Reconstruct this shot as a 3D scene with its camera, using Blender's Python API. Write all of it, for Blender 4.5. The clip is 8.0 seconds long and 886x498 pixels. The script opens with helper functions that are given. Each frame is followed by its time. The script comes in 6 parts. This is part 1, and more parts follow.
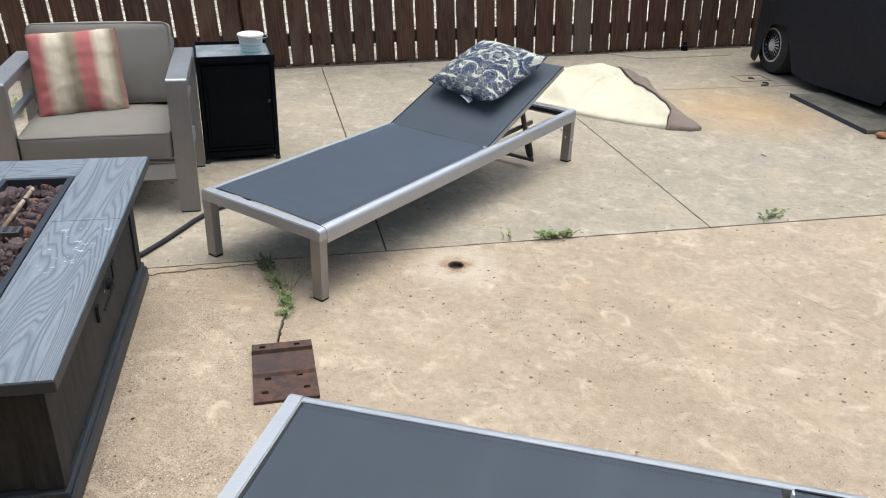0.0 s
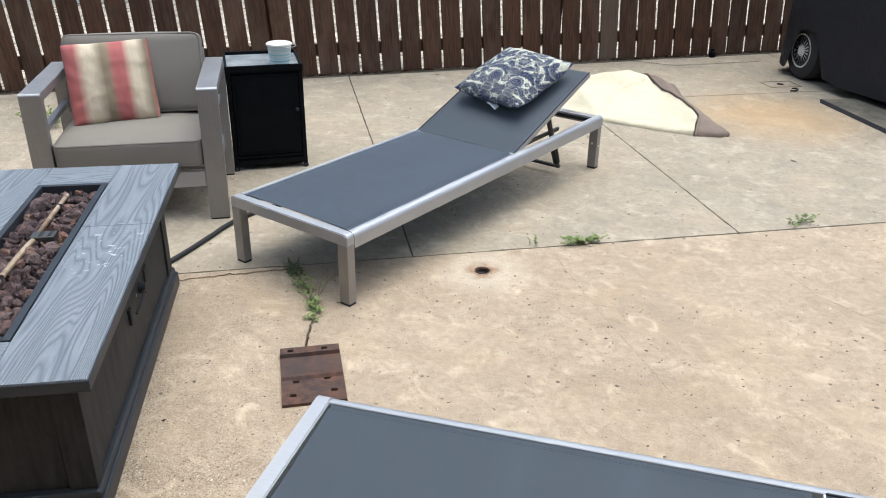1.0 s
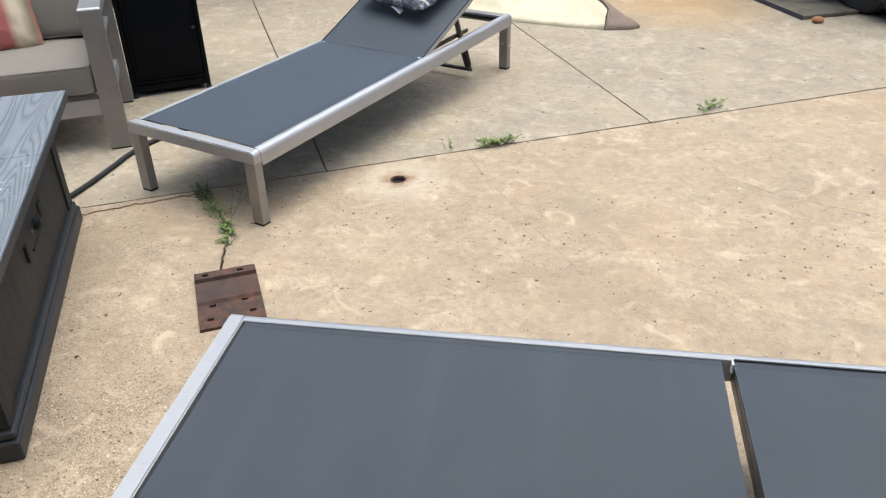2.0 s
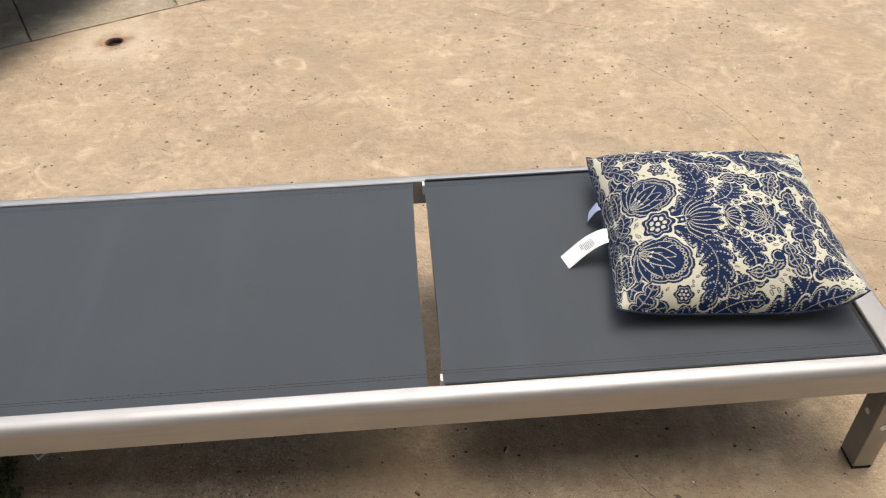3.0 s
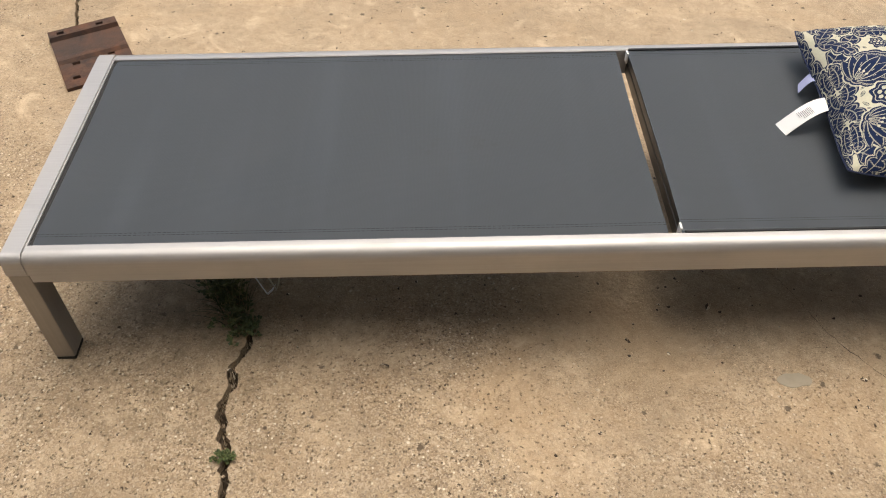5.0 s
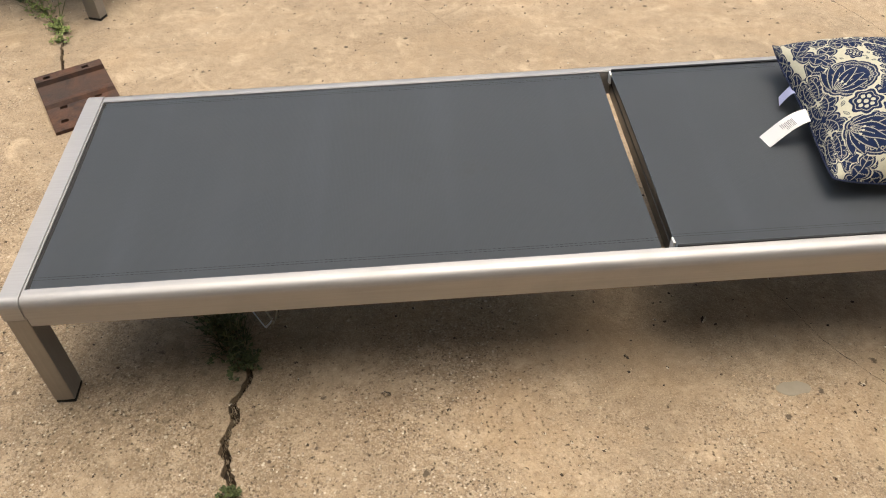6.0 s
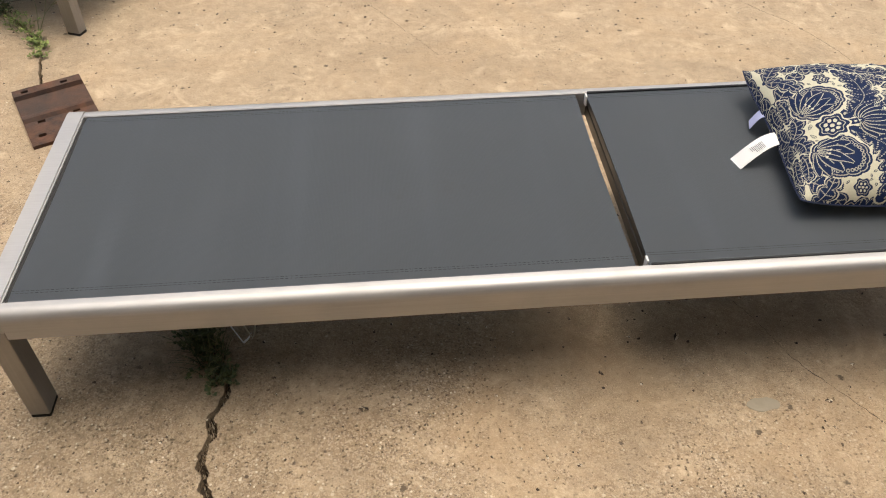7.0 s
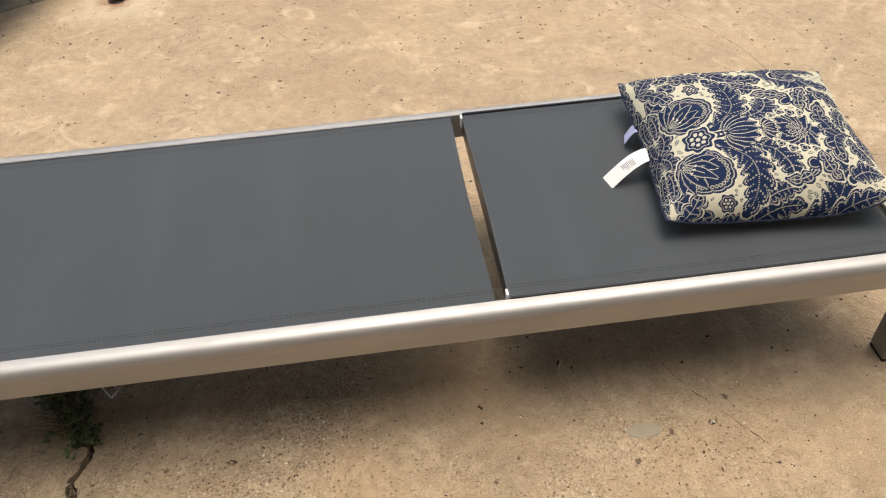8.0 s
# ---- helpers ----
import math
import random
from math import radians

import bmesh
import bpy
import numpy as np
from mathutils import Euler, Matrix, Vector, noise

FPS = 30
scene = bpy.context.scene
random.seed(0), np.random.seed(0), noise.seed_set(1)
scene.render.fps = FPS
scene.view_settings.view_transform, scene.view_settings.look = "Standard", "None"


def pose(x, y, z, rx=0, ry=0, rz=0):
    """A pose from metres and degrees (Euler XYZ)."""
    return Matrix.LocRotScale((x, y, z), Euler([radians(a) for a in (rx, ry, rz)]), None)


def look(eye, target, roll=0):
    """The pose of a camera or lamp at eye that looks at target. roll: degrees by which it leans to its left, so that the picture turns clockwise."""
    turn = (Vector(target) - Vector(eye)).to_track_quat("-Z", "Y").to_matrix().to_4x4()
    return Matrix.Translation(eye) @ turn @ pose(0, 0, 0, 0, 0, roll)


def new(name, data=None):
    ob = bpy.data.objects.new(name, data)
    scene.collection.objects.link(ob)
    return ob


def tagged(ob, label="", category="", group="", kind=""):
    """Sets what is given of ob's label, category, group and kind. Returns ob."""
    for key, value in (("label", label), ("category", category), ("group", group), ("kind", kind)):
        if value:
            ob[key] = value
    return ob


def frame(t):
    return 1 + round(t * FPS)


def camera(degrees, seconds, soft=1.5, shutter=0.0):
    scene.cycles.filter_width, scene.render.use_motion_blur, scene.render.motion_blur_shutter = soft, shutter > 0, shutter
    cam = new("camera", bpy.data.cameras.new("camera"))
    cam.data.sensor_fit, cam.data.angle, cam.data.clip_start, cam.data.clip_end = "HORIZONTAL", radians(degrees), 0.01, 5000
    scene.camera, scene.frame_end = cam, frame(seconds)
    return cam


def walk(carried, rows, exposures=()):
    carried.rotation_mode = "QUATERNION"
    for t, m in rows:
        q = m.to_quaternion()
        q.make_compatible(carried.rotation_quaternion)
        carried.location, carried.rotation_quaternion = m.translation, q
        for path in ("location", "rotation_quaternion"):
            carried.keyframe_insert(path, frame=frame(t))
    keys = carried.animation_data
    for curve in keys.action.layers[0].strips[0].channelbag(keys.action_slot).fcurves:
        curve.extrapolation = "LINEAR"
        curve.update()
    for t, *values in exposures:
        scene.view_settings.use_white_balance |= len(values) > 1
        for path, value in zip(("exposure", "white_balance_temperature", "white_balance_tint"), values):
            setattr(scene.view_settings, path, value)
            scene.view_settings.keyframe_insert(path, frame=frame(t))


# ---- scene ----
cam = camera(57.38, 8.0, soft=1.0, shutter=0.1)
# seconds, eye, turn to the left, tilt up, lean
PATH = [
    (0, 0.714, -0.945, 1.557, 13.16, -26.18, 1.72),
    (0.5, 0.706, -0.941, 1.540, 14.66, -24.76, 1.71),
    (1, 0.719, -0.963, 1.545, 15.26, -25.51, 0.75),
    (1.2, 0.722, -0.958, 1.536, 15.03, -26.11, 0.17),
    (2.3, 0.805, -0.919, 1.458, 6.31, -34.00, -2.12),
    (2.5, 0.839, -0.904, 1.431, 3.23, -36.11, -2.64),
    (2.7, 0.946, -0.885, 1.397, -0.43, -38.49, -2.79),
    (3, 1.128, -0.879, 1.367, -3.27, -40.77, -1.49),
    (3.2, 1.202, -0.873, 1.363, -1.78, -42.71, -1.25),
    (3.5, 1.213, -0.898, 1.342, 2.42, -44.91, -2.18),
    (4, 1.092, -0.945, 1.353, 7.58, -46.00, -5.90),
    (4.2, 0.930, -0.977, 1.332, 5.15, -46.34, -5.01),
    (5.3, 0.736, -1.009, 1.333, -0.73, -46.19, -0.85),
    (5.5, 0.734, -1.009, 1.338, -1.25, -45.63, -1.00),
    (6, 0.725, -1.019, 1.339, -1.42, -44.49, -2.73),
    (6.5, 0.714, -1.039, 1.346, -2.15, -43.53, -2.26),
    (7, 0.717, -1.038, 1.351, -3.92, -43.18, -0.55),
    (7.5, 0.765, -1.026, 1.362, -4.84, -43.21, -1.39),
    (8, 0.962, -0.962, 1.366, -5.66, -43.57, -2.80),
]
EXPOSURES = [(0, 0.62, 5600, 2), (1.2, 0.71, 5550, 2), (2.5, 0.62, 6150, 4), (3.0, 0.50, 6550, 6), (4.0, 0.45, 6850, 6), (8, 0.47, 6950, 6)]
walk(cam, [(t, pose(x, y, z, 90 + tilt, 0, turn) @ pose(0, 0, 0, 0, 0, lean)) for t, x, y, z, turn, tilt, lean in PATH], EXPOSURES)

# ---- light ----
world = bpy.data.worlds.new("overcast_sky")
scene.world = world
world.use_nodes = True
wn = world.node_tree.nodes
sky = wn.new("ShaderNodeTexSky")
sky.sky_type = "NISHITA"
sky.sun_disc = False
sky.sun_elevation = radians(80)
sky.sun_rotation = radians(40)
sky.air_density, sky.dust_density, sky.ozone_density = 1.0, 6.0, 1.0
wn["Background"].inputs["Strength"].default_value = 0.15
world.node_tree.links.new(sky.outputs["Color"], wn["Background"].inputs["Color"])
sun = new("sun", bpy.data.lights.new("sun", "SUN"))
sun.data.energy = 1.25
sun.data.angle = radians(75)
sun.data.color = (1.0, 0.95, 0.88)
sun.matrix_world = look((1.3, 1.4, 9.0), (0.4, 1.0, 0.0))


# ---- materials ----
def material(name, colour, rough=0.6, metal=0.0, specular=0.5):
    m = bpy.data.materials.new(name)
    m.use_nodes = True
    b = m.node_tree.nodes["Principled BSDF"]
    b.inputs["Base Color"].default_value = (*colour, 1)
    b.inputs["Roughness"].default_value = rough
    b.inputs["Metallic"].default_value = metal
    b.inputs["Specular IOR Level"].default_value = specular
    return m


class Nodes:
    """Short words for building a node material."""

    def __init__(self, m):
        self.m, self.t = m, m.node_tree
        self.b = self.t.nodes["Principled BSDF"]
        self.co = self.t.nodes.new("ShaderNodeTexCoord").outputs["Object"]

    def put(self, socket, value):
        if isinstance(value, bpy.types.NodeSocket):
            self.t.links.new(value, socket)
        else:
            socket.default_value = value

    def map(self, scale=(1, 1, 1), turn=(0, 0, 0), shift=(0, 0, 0), vec=None):
        n = self.t.nodes.new("ShaderNodeMapping")
        self.put(n.inputs["Vector"], vec or self.co)
        n.inputs["Scale"].default_value = scale
        n.inputs["Rotation"].default_value = turn
        self.put(n.inputs["Location"], shift)
        return n.outputs[0]

    def noise(self, scale, detail=4, rough=0.55, vec=None, distort=0.0):
        n = self.t.nodes.new("ShaderNodeTexNoise")
        self.put(n.inputs["Vector"], vec or self.co)
        n.inputs["Scale"].default_value = scale
        n.inputs["Detail"].default_value = detail
        n.inputs["Roughness"].default_value = rough
        n.inputs["Distortion"].default_value = distort
        return n.outputs["Fac"]

    def cells(self, scale, out="Distance", vec=None, feature="F1"):
        n = self.t.nodes.new("ShaderNodeTexVoronoi")
        n.feature = feature
        self.put(n.inputs["Vector"], vec or self.co)
        n.inputs["Scale"].default_value = scale
        return n.outputs[out]

    def ramp(self, fac, *stops):
        n = self.t.nodes.new("ShaderNodeValToRGB")
        self.put(n.inputs[0], fac)
        grey = lambda c: (c, c, c, 1) if isinstance(c, (int, float)) else (*c, 1)
        e = n.color_ramp.elements
        e[0].position, e[0].color = stops[0][0], grey(stops[0][1])
        e[1].position, e[1].color = stops[-1][0], grey(stops[-1][1])
        for p, c in stops[1:-1]:
            e.new(p).color = grey(c)
        return n.outputs[0]

    def mix(self, fac, a, b, how="MIX"):
        n = self.t.nodes.new("ShaderNodeMix")
        n.data_type, n.blend_type = "RGBA", how
        for k, v in ((0, fac), (6, a), (7, b)):
            self.put(n.inputs[k], (*v, 1) if isinstance(v, tuple) and len(v) == 3 else v)
        return n.outputs[2]

    def math(self, op, a, b=0.0, c=0.0):
        n = self.t.nodes.new("ShaderNodeMath")
        n.operation = op
        for k, v in enumerate((a, b, c)):
            self.put(n.inputs[k], v)
        return n.outputs[0]

    def random(self):
        return self.t.nodes.new("ShaderNodeObjectInfo").outputs["Random"]

    def island(self):
        return self.t.nodes.new("ShaderNodeNewGeometry").outputs["Random Per Island"]

    def split(self, vec=None):
        n = self.t.nodes.new("ShaderNodeSeparateXYZ")
        self.put(n.inputs[0], vec or self.co)
        return n.outputs

    def bump(self, height, strength=0.4, distance=0.002, under=None):
        n = self.t.nodes.new("ShaderNodeBump")
        self.put(n.inputs["Height"], height)
        n.inputs["Strength"].default_value = strength
        n.inputs["Distance"].default_value = distance
        if under:
            self.put(n.inputs["Normal"], under)
        self.put(self.b.inputs["Normal"], n.outputs[0])
        return n.outputs[0]

    def colour(self, c):
        self.put(self.b.inputs["Base Color"], c)

    def rough(self, r):
        self.put(self.b.inputs["Roughness"], r)


def concrete(name, tan, pale, dark, grit, coarse):
    m = material(name, tan, 0.9, specular=0.3)
    n = Nodes(m)
    big = n.noise(1.1, 6, 0.62, distort=0.4)
    mid = n.noise(5.0, 6, 0.65)
    fine = n.noise(38, 5, 0.7)
    c = n.mix(n.ramp(big, (0.34, 0), (0.66, 1)), tan, pale)
    c = n.mix(n.ramp(mid, (0.42, 0), (0.75, 0.55)), c, pale)
    c = n.mix(n.ramp(n.noise(2.3, 7, 0.7, distort=1.0), (0.48, 0), (0.70, 0.50)), c, dark)
    c = n.mix(n.ramp(fine, (0.36, 0.55), (0.60, 0)), c, dark)
    c = n.mix(n.ramp(n.noise(17, 7, 0.75, distort=0.6), (0.34, 0.55), (0.52, 0)), c, dark)
    c = n.mix(n.ramp(n.noise(11, 8, 0.78, distort=0.9), (0.52, 0), (0.70, 0.50)), c, tuple(min(0.75, v * 1.25) for v in pale))
    fleck = n.ramp(n.noise(120, 3, 0.6), (0.655, 0), (0.70, 0.8))
    c = n.mix(fleck, c, tuple(min(0.8, v * 1.5) for v in pale))
    grain = n.noise(330, 3, 0.7)
    c = n.mix(n.ramp(grain, (0.34, 0.95), (0.50, 0)), c, dark)
    c = n.mix(n.ramp(grain, (0.57, 0), (0.68, 0.85)), c, tuple(min(0.75, v * 1.35) for v in pale))
    # faint trowel sweeps and drag marks
    sweep = n.noise(3.0, 5, 0.7, n.map((0.25, 2.2, 1), (0, 0, radians(-22))), 0.5)
    c = n.mix(n.ramp(sweep, (0.50, 0), (0.70, 0.25)), c, dark)
    # worn rough in patches, most of all towards lower y and x
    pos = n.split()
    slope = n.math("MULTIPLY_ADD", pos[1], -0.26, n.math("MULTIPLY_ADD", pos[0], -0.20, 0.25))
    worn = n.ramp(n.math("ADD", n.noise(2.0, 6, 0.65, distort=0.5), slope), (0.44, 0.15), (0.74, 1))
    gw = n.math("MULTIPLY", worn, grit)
    # darker mottling that grows with the same mask
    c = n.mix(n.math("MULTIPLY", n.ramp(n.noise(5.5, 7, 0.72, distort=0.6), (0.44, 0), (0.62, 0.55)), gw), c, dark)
    stone = n.cells(coarse, "Color")
    lone = n.split(stone)
    near = n.cells(coarse, "Distance")
    core = n.ramp(near, (0.16, 1), (0.34, 0))
    light = n.math("MULTIPLY", n.math("MULTIPLY", n.math("GREATER_THAN", lone[0], 0.81), core), worn)
    c = n.mix(n.math("MULTIPLY", light, gw), c, (0.74, 0.66, 0.52))
    black = n.math("MULTIPLY", n.math("GREATER_THAN", lone[1], 0.94), core)
    c = n.mix(n.math("MULTIPLY", black, gw), c, (0.10, 0.075, 0.052))
    sand = n.cells(coarse * 2.6, "Color")
    s = n.split(sand)
    c = n.mix(n.math("MULTIPLY", n.math("GREATER_THAN", s[0], 0.72), n.math("MULTIPLY", gw, 0.42)), c, (0.60, 0.50, 0.38))
    c = n.mix(n.math("MULTIPLY", n.math("GREATER_THAN", s[1], 0.80), n.math("MULTIPLY", gw, 0.48)), c, (0.12, 0.09, 0.065))
    # larger single stones, few of them
    k2 = n.split(n.cells(coarse * 0.42, "Color"))
    core2 = n.ramp(n.math("MULTIPLY_ADD", n.noise(200, 2, 0.5), 0.10, n.cells(coarse * 0.42)), (0.17, 1), (0.27, 0))
    c = n.mix(n.math("MULTIPLY", n.math("MULTIPLY", n.math("GREATER_THAN", k2[0], 0.945), core2), gw), c, (0.70, 0.61, 0.47))
    c = n.mix(n.math("MULTIPLY", n.math("MULTIPLY", n.math("GREATER_THAN", k2[1], 0.95), core2), gw), c, (0.085, 0.062, 0.046))
    # pale bloom where the face has worn, in patches
    bloom = n.math("MULTIPLY", n.ramp(n.noise(3.1, 8, 0.72, distort=0.7), (0.52, 0), (0.66, 0.7)), n.ramp(n.noise(26, 5, 0.7), (0.40, 0.2), (0.62, 1)))
    c = n.mix(n.math("MULTIPLY", bloom, 0.8), c, tuple(min(0.72, v * 1.35) for v in pale))
    # blotches: warm where the fines have washed off, grey where water stands
    c = n.mix(n.ramp(n.noise(1.7, 7, 0.70, distort=1.2), (0.50, 0), (0.66, 0.45)), c, (tan[0] * 1.10, tan[1] * 1.04, tan[2] * 0.96))
    c = n.mix(n.ramp(n.noise(2.9, 6, 0.66, n.map(shift=(3.1, 7.7, 0.0)), 0.9), (0.52, 0), (0.68, 0.50)), c, (dark[0] * 1.05, dark[1] * 1.12, dark[2] * 1.2))
    c = n.mix(n.ramp(n.noise(7.5, 6, 0.72, n.map(shift=(1.9, 4.2, 0.0)), 0.8), (0.55, 0), (0.68, 0.55)), c, tuple(min(0.75, v * 1.22) for v in pale))
    # lone dark spots of lichen and old oil
    spot = n.math("MULTIPLY_ADD", n.noise(70, 4, 0.7), 0.34, n.cells(13.0))
    many = n.math("GREATER_THAN", n.split(n.cells(13.0, "Color"))[2], 0.72)
    c = n.mix(n.math("MULTIPLY", n.ramp(spot, (0.225, 0.85), (0.270, 0)), many), c, (0.085, 0.066, 0.046))
    # small pits
    pit = n.ramp(n.noise(95, 4, 0.68), (0.325, 1), (0.385, 0))
    pit = n.math("MULTIPLY", pit, n.ramp(worn, (0.1, 0.25), (0.9, 1)))
    hole = n.math("MULTIPLY_ADD", n.noise(300, 3, 0.7), 0.34, n.cells(105))
    few = n.math("GREATER_THAN", n.split(n.cells(105, "Color"))[0], 0.62)
    pit2 = n.math("MULTIPLY", n.math("MULTIPLY", n.ramp(hole, (0.32, 1), (0.44, 0)), few), gw)
    pit = n.math("MAXIMUM", pit, n.math("MULTIPLY", pit2, 0.8))
    c = n.mix(n.math("MULTIPLY", pit, 0.85), c, (0.075, 0.054, 0.038))
    n.h = n.math("SUBTRACT", n.math("MULTIPLY_ADD", fine, 0.6, n.math("MULTIPLY", near, -0.35 * grit)), n.math("MULTIPLY", pit, 0.9))
    n.c = c
    return n


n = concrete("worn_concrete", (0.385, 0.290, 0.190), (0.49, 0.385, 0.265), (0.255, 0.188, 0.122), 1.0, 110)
# rust and lime round the floor drain
d = n.t.nodes.new("ShaderNodeVectorMath")
d.operation = "DISTANCE"
n.put(d.inputs[0], n.co)
d.inputs[1].default_value = (0.081, 2.008, 0.0)
ring = n.math("MULTIPLY_ADD", n.noise(16, 5, 0.65), 0.12, d.outputs["Value"])
c = n.mix(n.ramp(ring, (0.10, 0.0), (0.16, 0.55), (0.30, 0.0)), n.c, (0.56, 0.47, 0.35))
c = n.mix(n.ramp(ring, (0.085, 0.8), (0.125, 0)), c, (0.23, 0.105, 0.045))
q = n.t.nodes.new("ShaderNodeVectorMath")
q.operation = "DISTANCE"
n.put(q.inputs[0], n.map((0.8, 1.0, 1)))
q.inputs[1].default_value = (0.14, -0.02, 0.0)
soil_edge = n.math("MULTIPLY_ADD", n.noise(5.0, 6, 0.68), 0.55, q.outputs["Value"])
grime = n.math("MULTIPLY", n.ramp(soil_edge, (0.35, 0.75), (0.72, 0)), n.ramp(n.noise(24, 6, 0.7), (0.34, 1), (0.62, 0.25)))
c = n.mix(grime, c, (0.165, 0.125, 0.078))
n.colour(c)
n.bump(n.h, 0.9, 0.005)
CONCRETE_NEAR = n.m
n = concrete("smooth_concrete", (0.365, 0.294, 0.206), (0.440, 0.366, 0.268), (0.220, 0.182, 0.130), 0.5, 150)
# the rust stain where the cart drips
STAIN = (1.45, 4.87, 0.0)
d = n.t.nodes.new("ShaderNodeVectorMath")
d.operation = "DISTANCE"
n.put(d.inputs[0], n.co)
d.inputs[1].default_value = STAIN
edge = n.math("MULTIPLY_ADD", n.noise(4.0, 5, 0.6), 0.5, d.outputs["Value"])
n.colour(n.mix(n.ramp(edge, (0.42, 0.48), (1.0, 0)), n.c, (0.48, 0.29, 0.115)))
n.bump(n.h, 0.4, 0.003)
CONCRETE_FAR = n.m

n = Nodes(material("soil", (0.05, 0.036, 0.024), 1.0))
n.colour(n.mix(n.ramp(n.noise(60, 6, 0.7), (0.35, 0), (0.7, 1)), (0.030, 0.021, 0.013), (0.12, 0.085, 0.055)))
n.bump(n.noise(90, 5, 0.7), 1.0, 0.01)
SOIL = n.m
n = Nodes(material("joint_dirt", (0.03, 0.024, 0.016), 1.0))
n.colour(n.mix(n.ramp(n.noise(30, 6, 0.7), (0.4, 0), (0.65, 1)), (0.040, 0.031, 0.021), (0.150, 0.120, 0.080)))
n.bump(n.noise(120, 5, 0.7), 1.0, 0.006)
JOINT = n.m

n = Nodes(material("grey_mortar", (0.40, 0.37, 0.30), 0.9))
n.colour(n.mix(n.noise(60, 5, 0.7), (0.28, 0.245, 0.185), (0.38, 0.34, 0.265)))
n.bump(n.noise(140, 4, 0.7), 0.5, 0.002)
MORTAR = n.m

n = Nodes(material("pale_gravel", (0.5, 0.44, 0.34), 0.95))
k = n.split(n.cells(34, "Color"))
n.colour(n.mix(n.ramp(k[0], (0.15, 0), (0.85, 1)), (0.16, 0.125, 0.085), (0.66, 0.58, 0.45)))
n.bump(n.cells(34), 0.8, 0.02)
GRAVEL = n.m

n = Nodes(material("pale_stucco", (0.78, 0.75, 0.68), 0.9))
n.colour(n.mix(n.noise(3, 5, 0.6), (0.70, 0.66, 0.58), (0.82, 0.80, 0.74)))
n.bump(n.noise(55, 5, 0.7), 0.5, 0.006)
STUCCO = n.m
n = Nodes(material("tan_stucco", (0.42, 0.36, 0.28), 0.9))
n.colour(n.mix(n.noise(2, 5, 0.6), (0.27, 0.235, 0.195), (0.34, 0.300, 0.250)))
n.bump(n.noise(55, 5, 0.7), 0.5, 0.006)
BLOCK_STUCCO = n.m


def stained_wood(name, dark, light, grey):
    n = Nodes(material(name, dark, 0.75, specular=0.35))
    r = n.random()
    shift = n.t.nodes.new("ShaderNodeCombineXYZ")
    for k in (0, 1, 2):
        n.put(shift.inputs[k], n.math("MULTIPLY", r, 37.0 + 11 * k))
    v = n.map((1, 1, 0.055), shift=shift.outputs[0])
    grain = n.noise(85, 6, 0.65, v, 0.6)
    c = n.mix(n.ramp(grain, (0.36, 0), (0.68, 1)), dark, light)
    wear = n.noise(3.2, 6, 0.7, n.map((1, 1, 0.35), shift=shift.outputs[0]))
    c = n.mix(n.ramp(wear, (0.50, 0), (0.72, 0.55)), c, grey)
    # some boards have lost more of their stain
    bare = n.ramp(r, (0.86, 0), (0.90, 0.75))
    c = n.mix(n.math("MULTIPLY", bare, n.ramp(grain, (0.25, 0.6), (0.6, 1))), c, grey)
    tone = n.ramp(n.math("FRACT", n.math("MULTIPLY", r, 7.3)), (0, 0.68), (1, 1.0))
    c = n.mix(1.0, c, tone, "MULTIPLY")
    knot = n.ramp(n.cells(2.1, vec=n.map((1, 1, 0.4), shift=shift.outputs[0])), (0.035, 0.8), (0.09, 0))
    c = n.mix(knot, c, (0.022, 0.014, 0.010))
    n.colour(c)
    n.bump(grain, 0.5, 0.003)
    return n.m


FENCE = stained_wood("brown_stained_wood", (0.052, 0.0230, 0.0110), (0.124, 0.060, 0.0300), (0.200, 0.142, 0.098))


def brushed(name, colour, rough, stretch, metal=0.45):
    n = Nodes(material(name, colour, rough, metal, 0.4))
    g = n.noise(220, 4, 0.6, n.map(stretch))
    c = n.mix(g, tuple(v * 0.86 for v in colour), tuple(min(1, v * 1.1) for v in colour))
    c = n.mix(n.ramp(n.noise(7, 6, 0.7), (0.50, 0), (0.80, 0.30)), c, tuple(v * 0.6 for v in colour))
    n.colour(c)
    n.rough(n.ramp(n.noise(11, 5, 0.6), (0.3, rough - 0.06), (0.7, rough + 0.1)))
    n.bump(g, 0.12, 0.0006)
    return n.m


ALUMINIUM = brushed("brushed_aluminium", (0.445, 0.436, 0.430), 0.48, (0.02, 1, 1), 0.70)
# same metal, upright grain, toned darker: shade on the uprights is in the colour
ALUMINIUM_UP_SHADED = brushed("brushed_aluminium_upright_shaded", (0.345, 0.330, 0.316), 0.48, (1, 1, 0.02), 0.85)
DARK_ALUMINIUM = brushed("dark_aluminium", (0.10, 0.095, 0.088), 0.45, (0.02, 1, 1), 0.8)

n = Nodes(material("grey_sling_mesh", (0.04, 0.045, 0.05), 0.74, specular=0.8))
wx = n.t.nodes.new("ShaderNodeTexWave")
wx.bands_direction = "X"
wy = n.t.nodes.new("ShaderNodeTexWave")
wy.bands_direction = "Y"
for w in (wx, wy):
    n.put(w.inputs["Vector"], n.co)
    w.inputs["Scale"].default_value = 118
    w.inputs["Distortion"].default_value = 0.4
weave = n.math("MULTIPLY", wx.outputs["Fac"], wy.outputs["Fac"])
c = n.mix(weave, (0.0090, 0.0132, 0.0195), (0.0245, 0.0340, 0.0480))
thread = n.noise(9, 5, 0.6, n.map((1, 14, 1)))
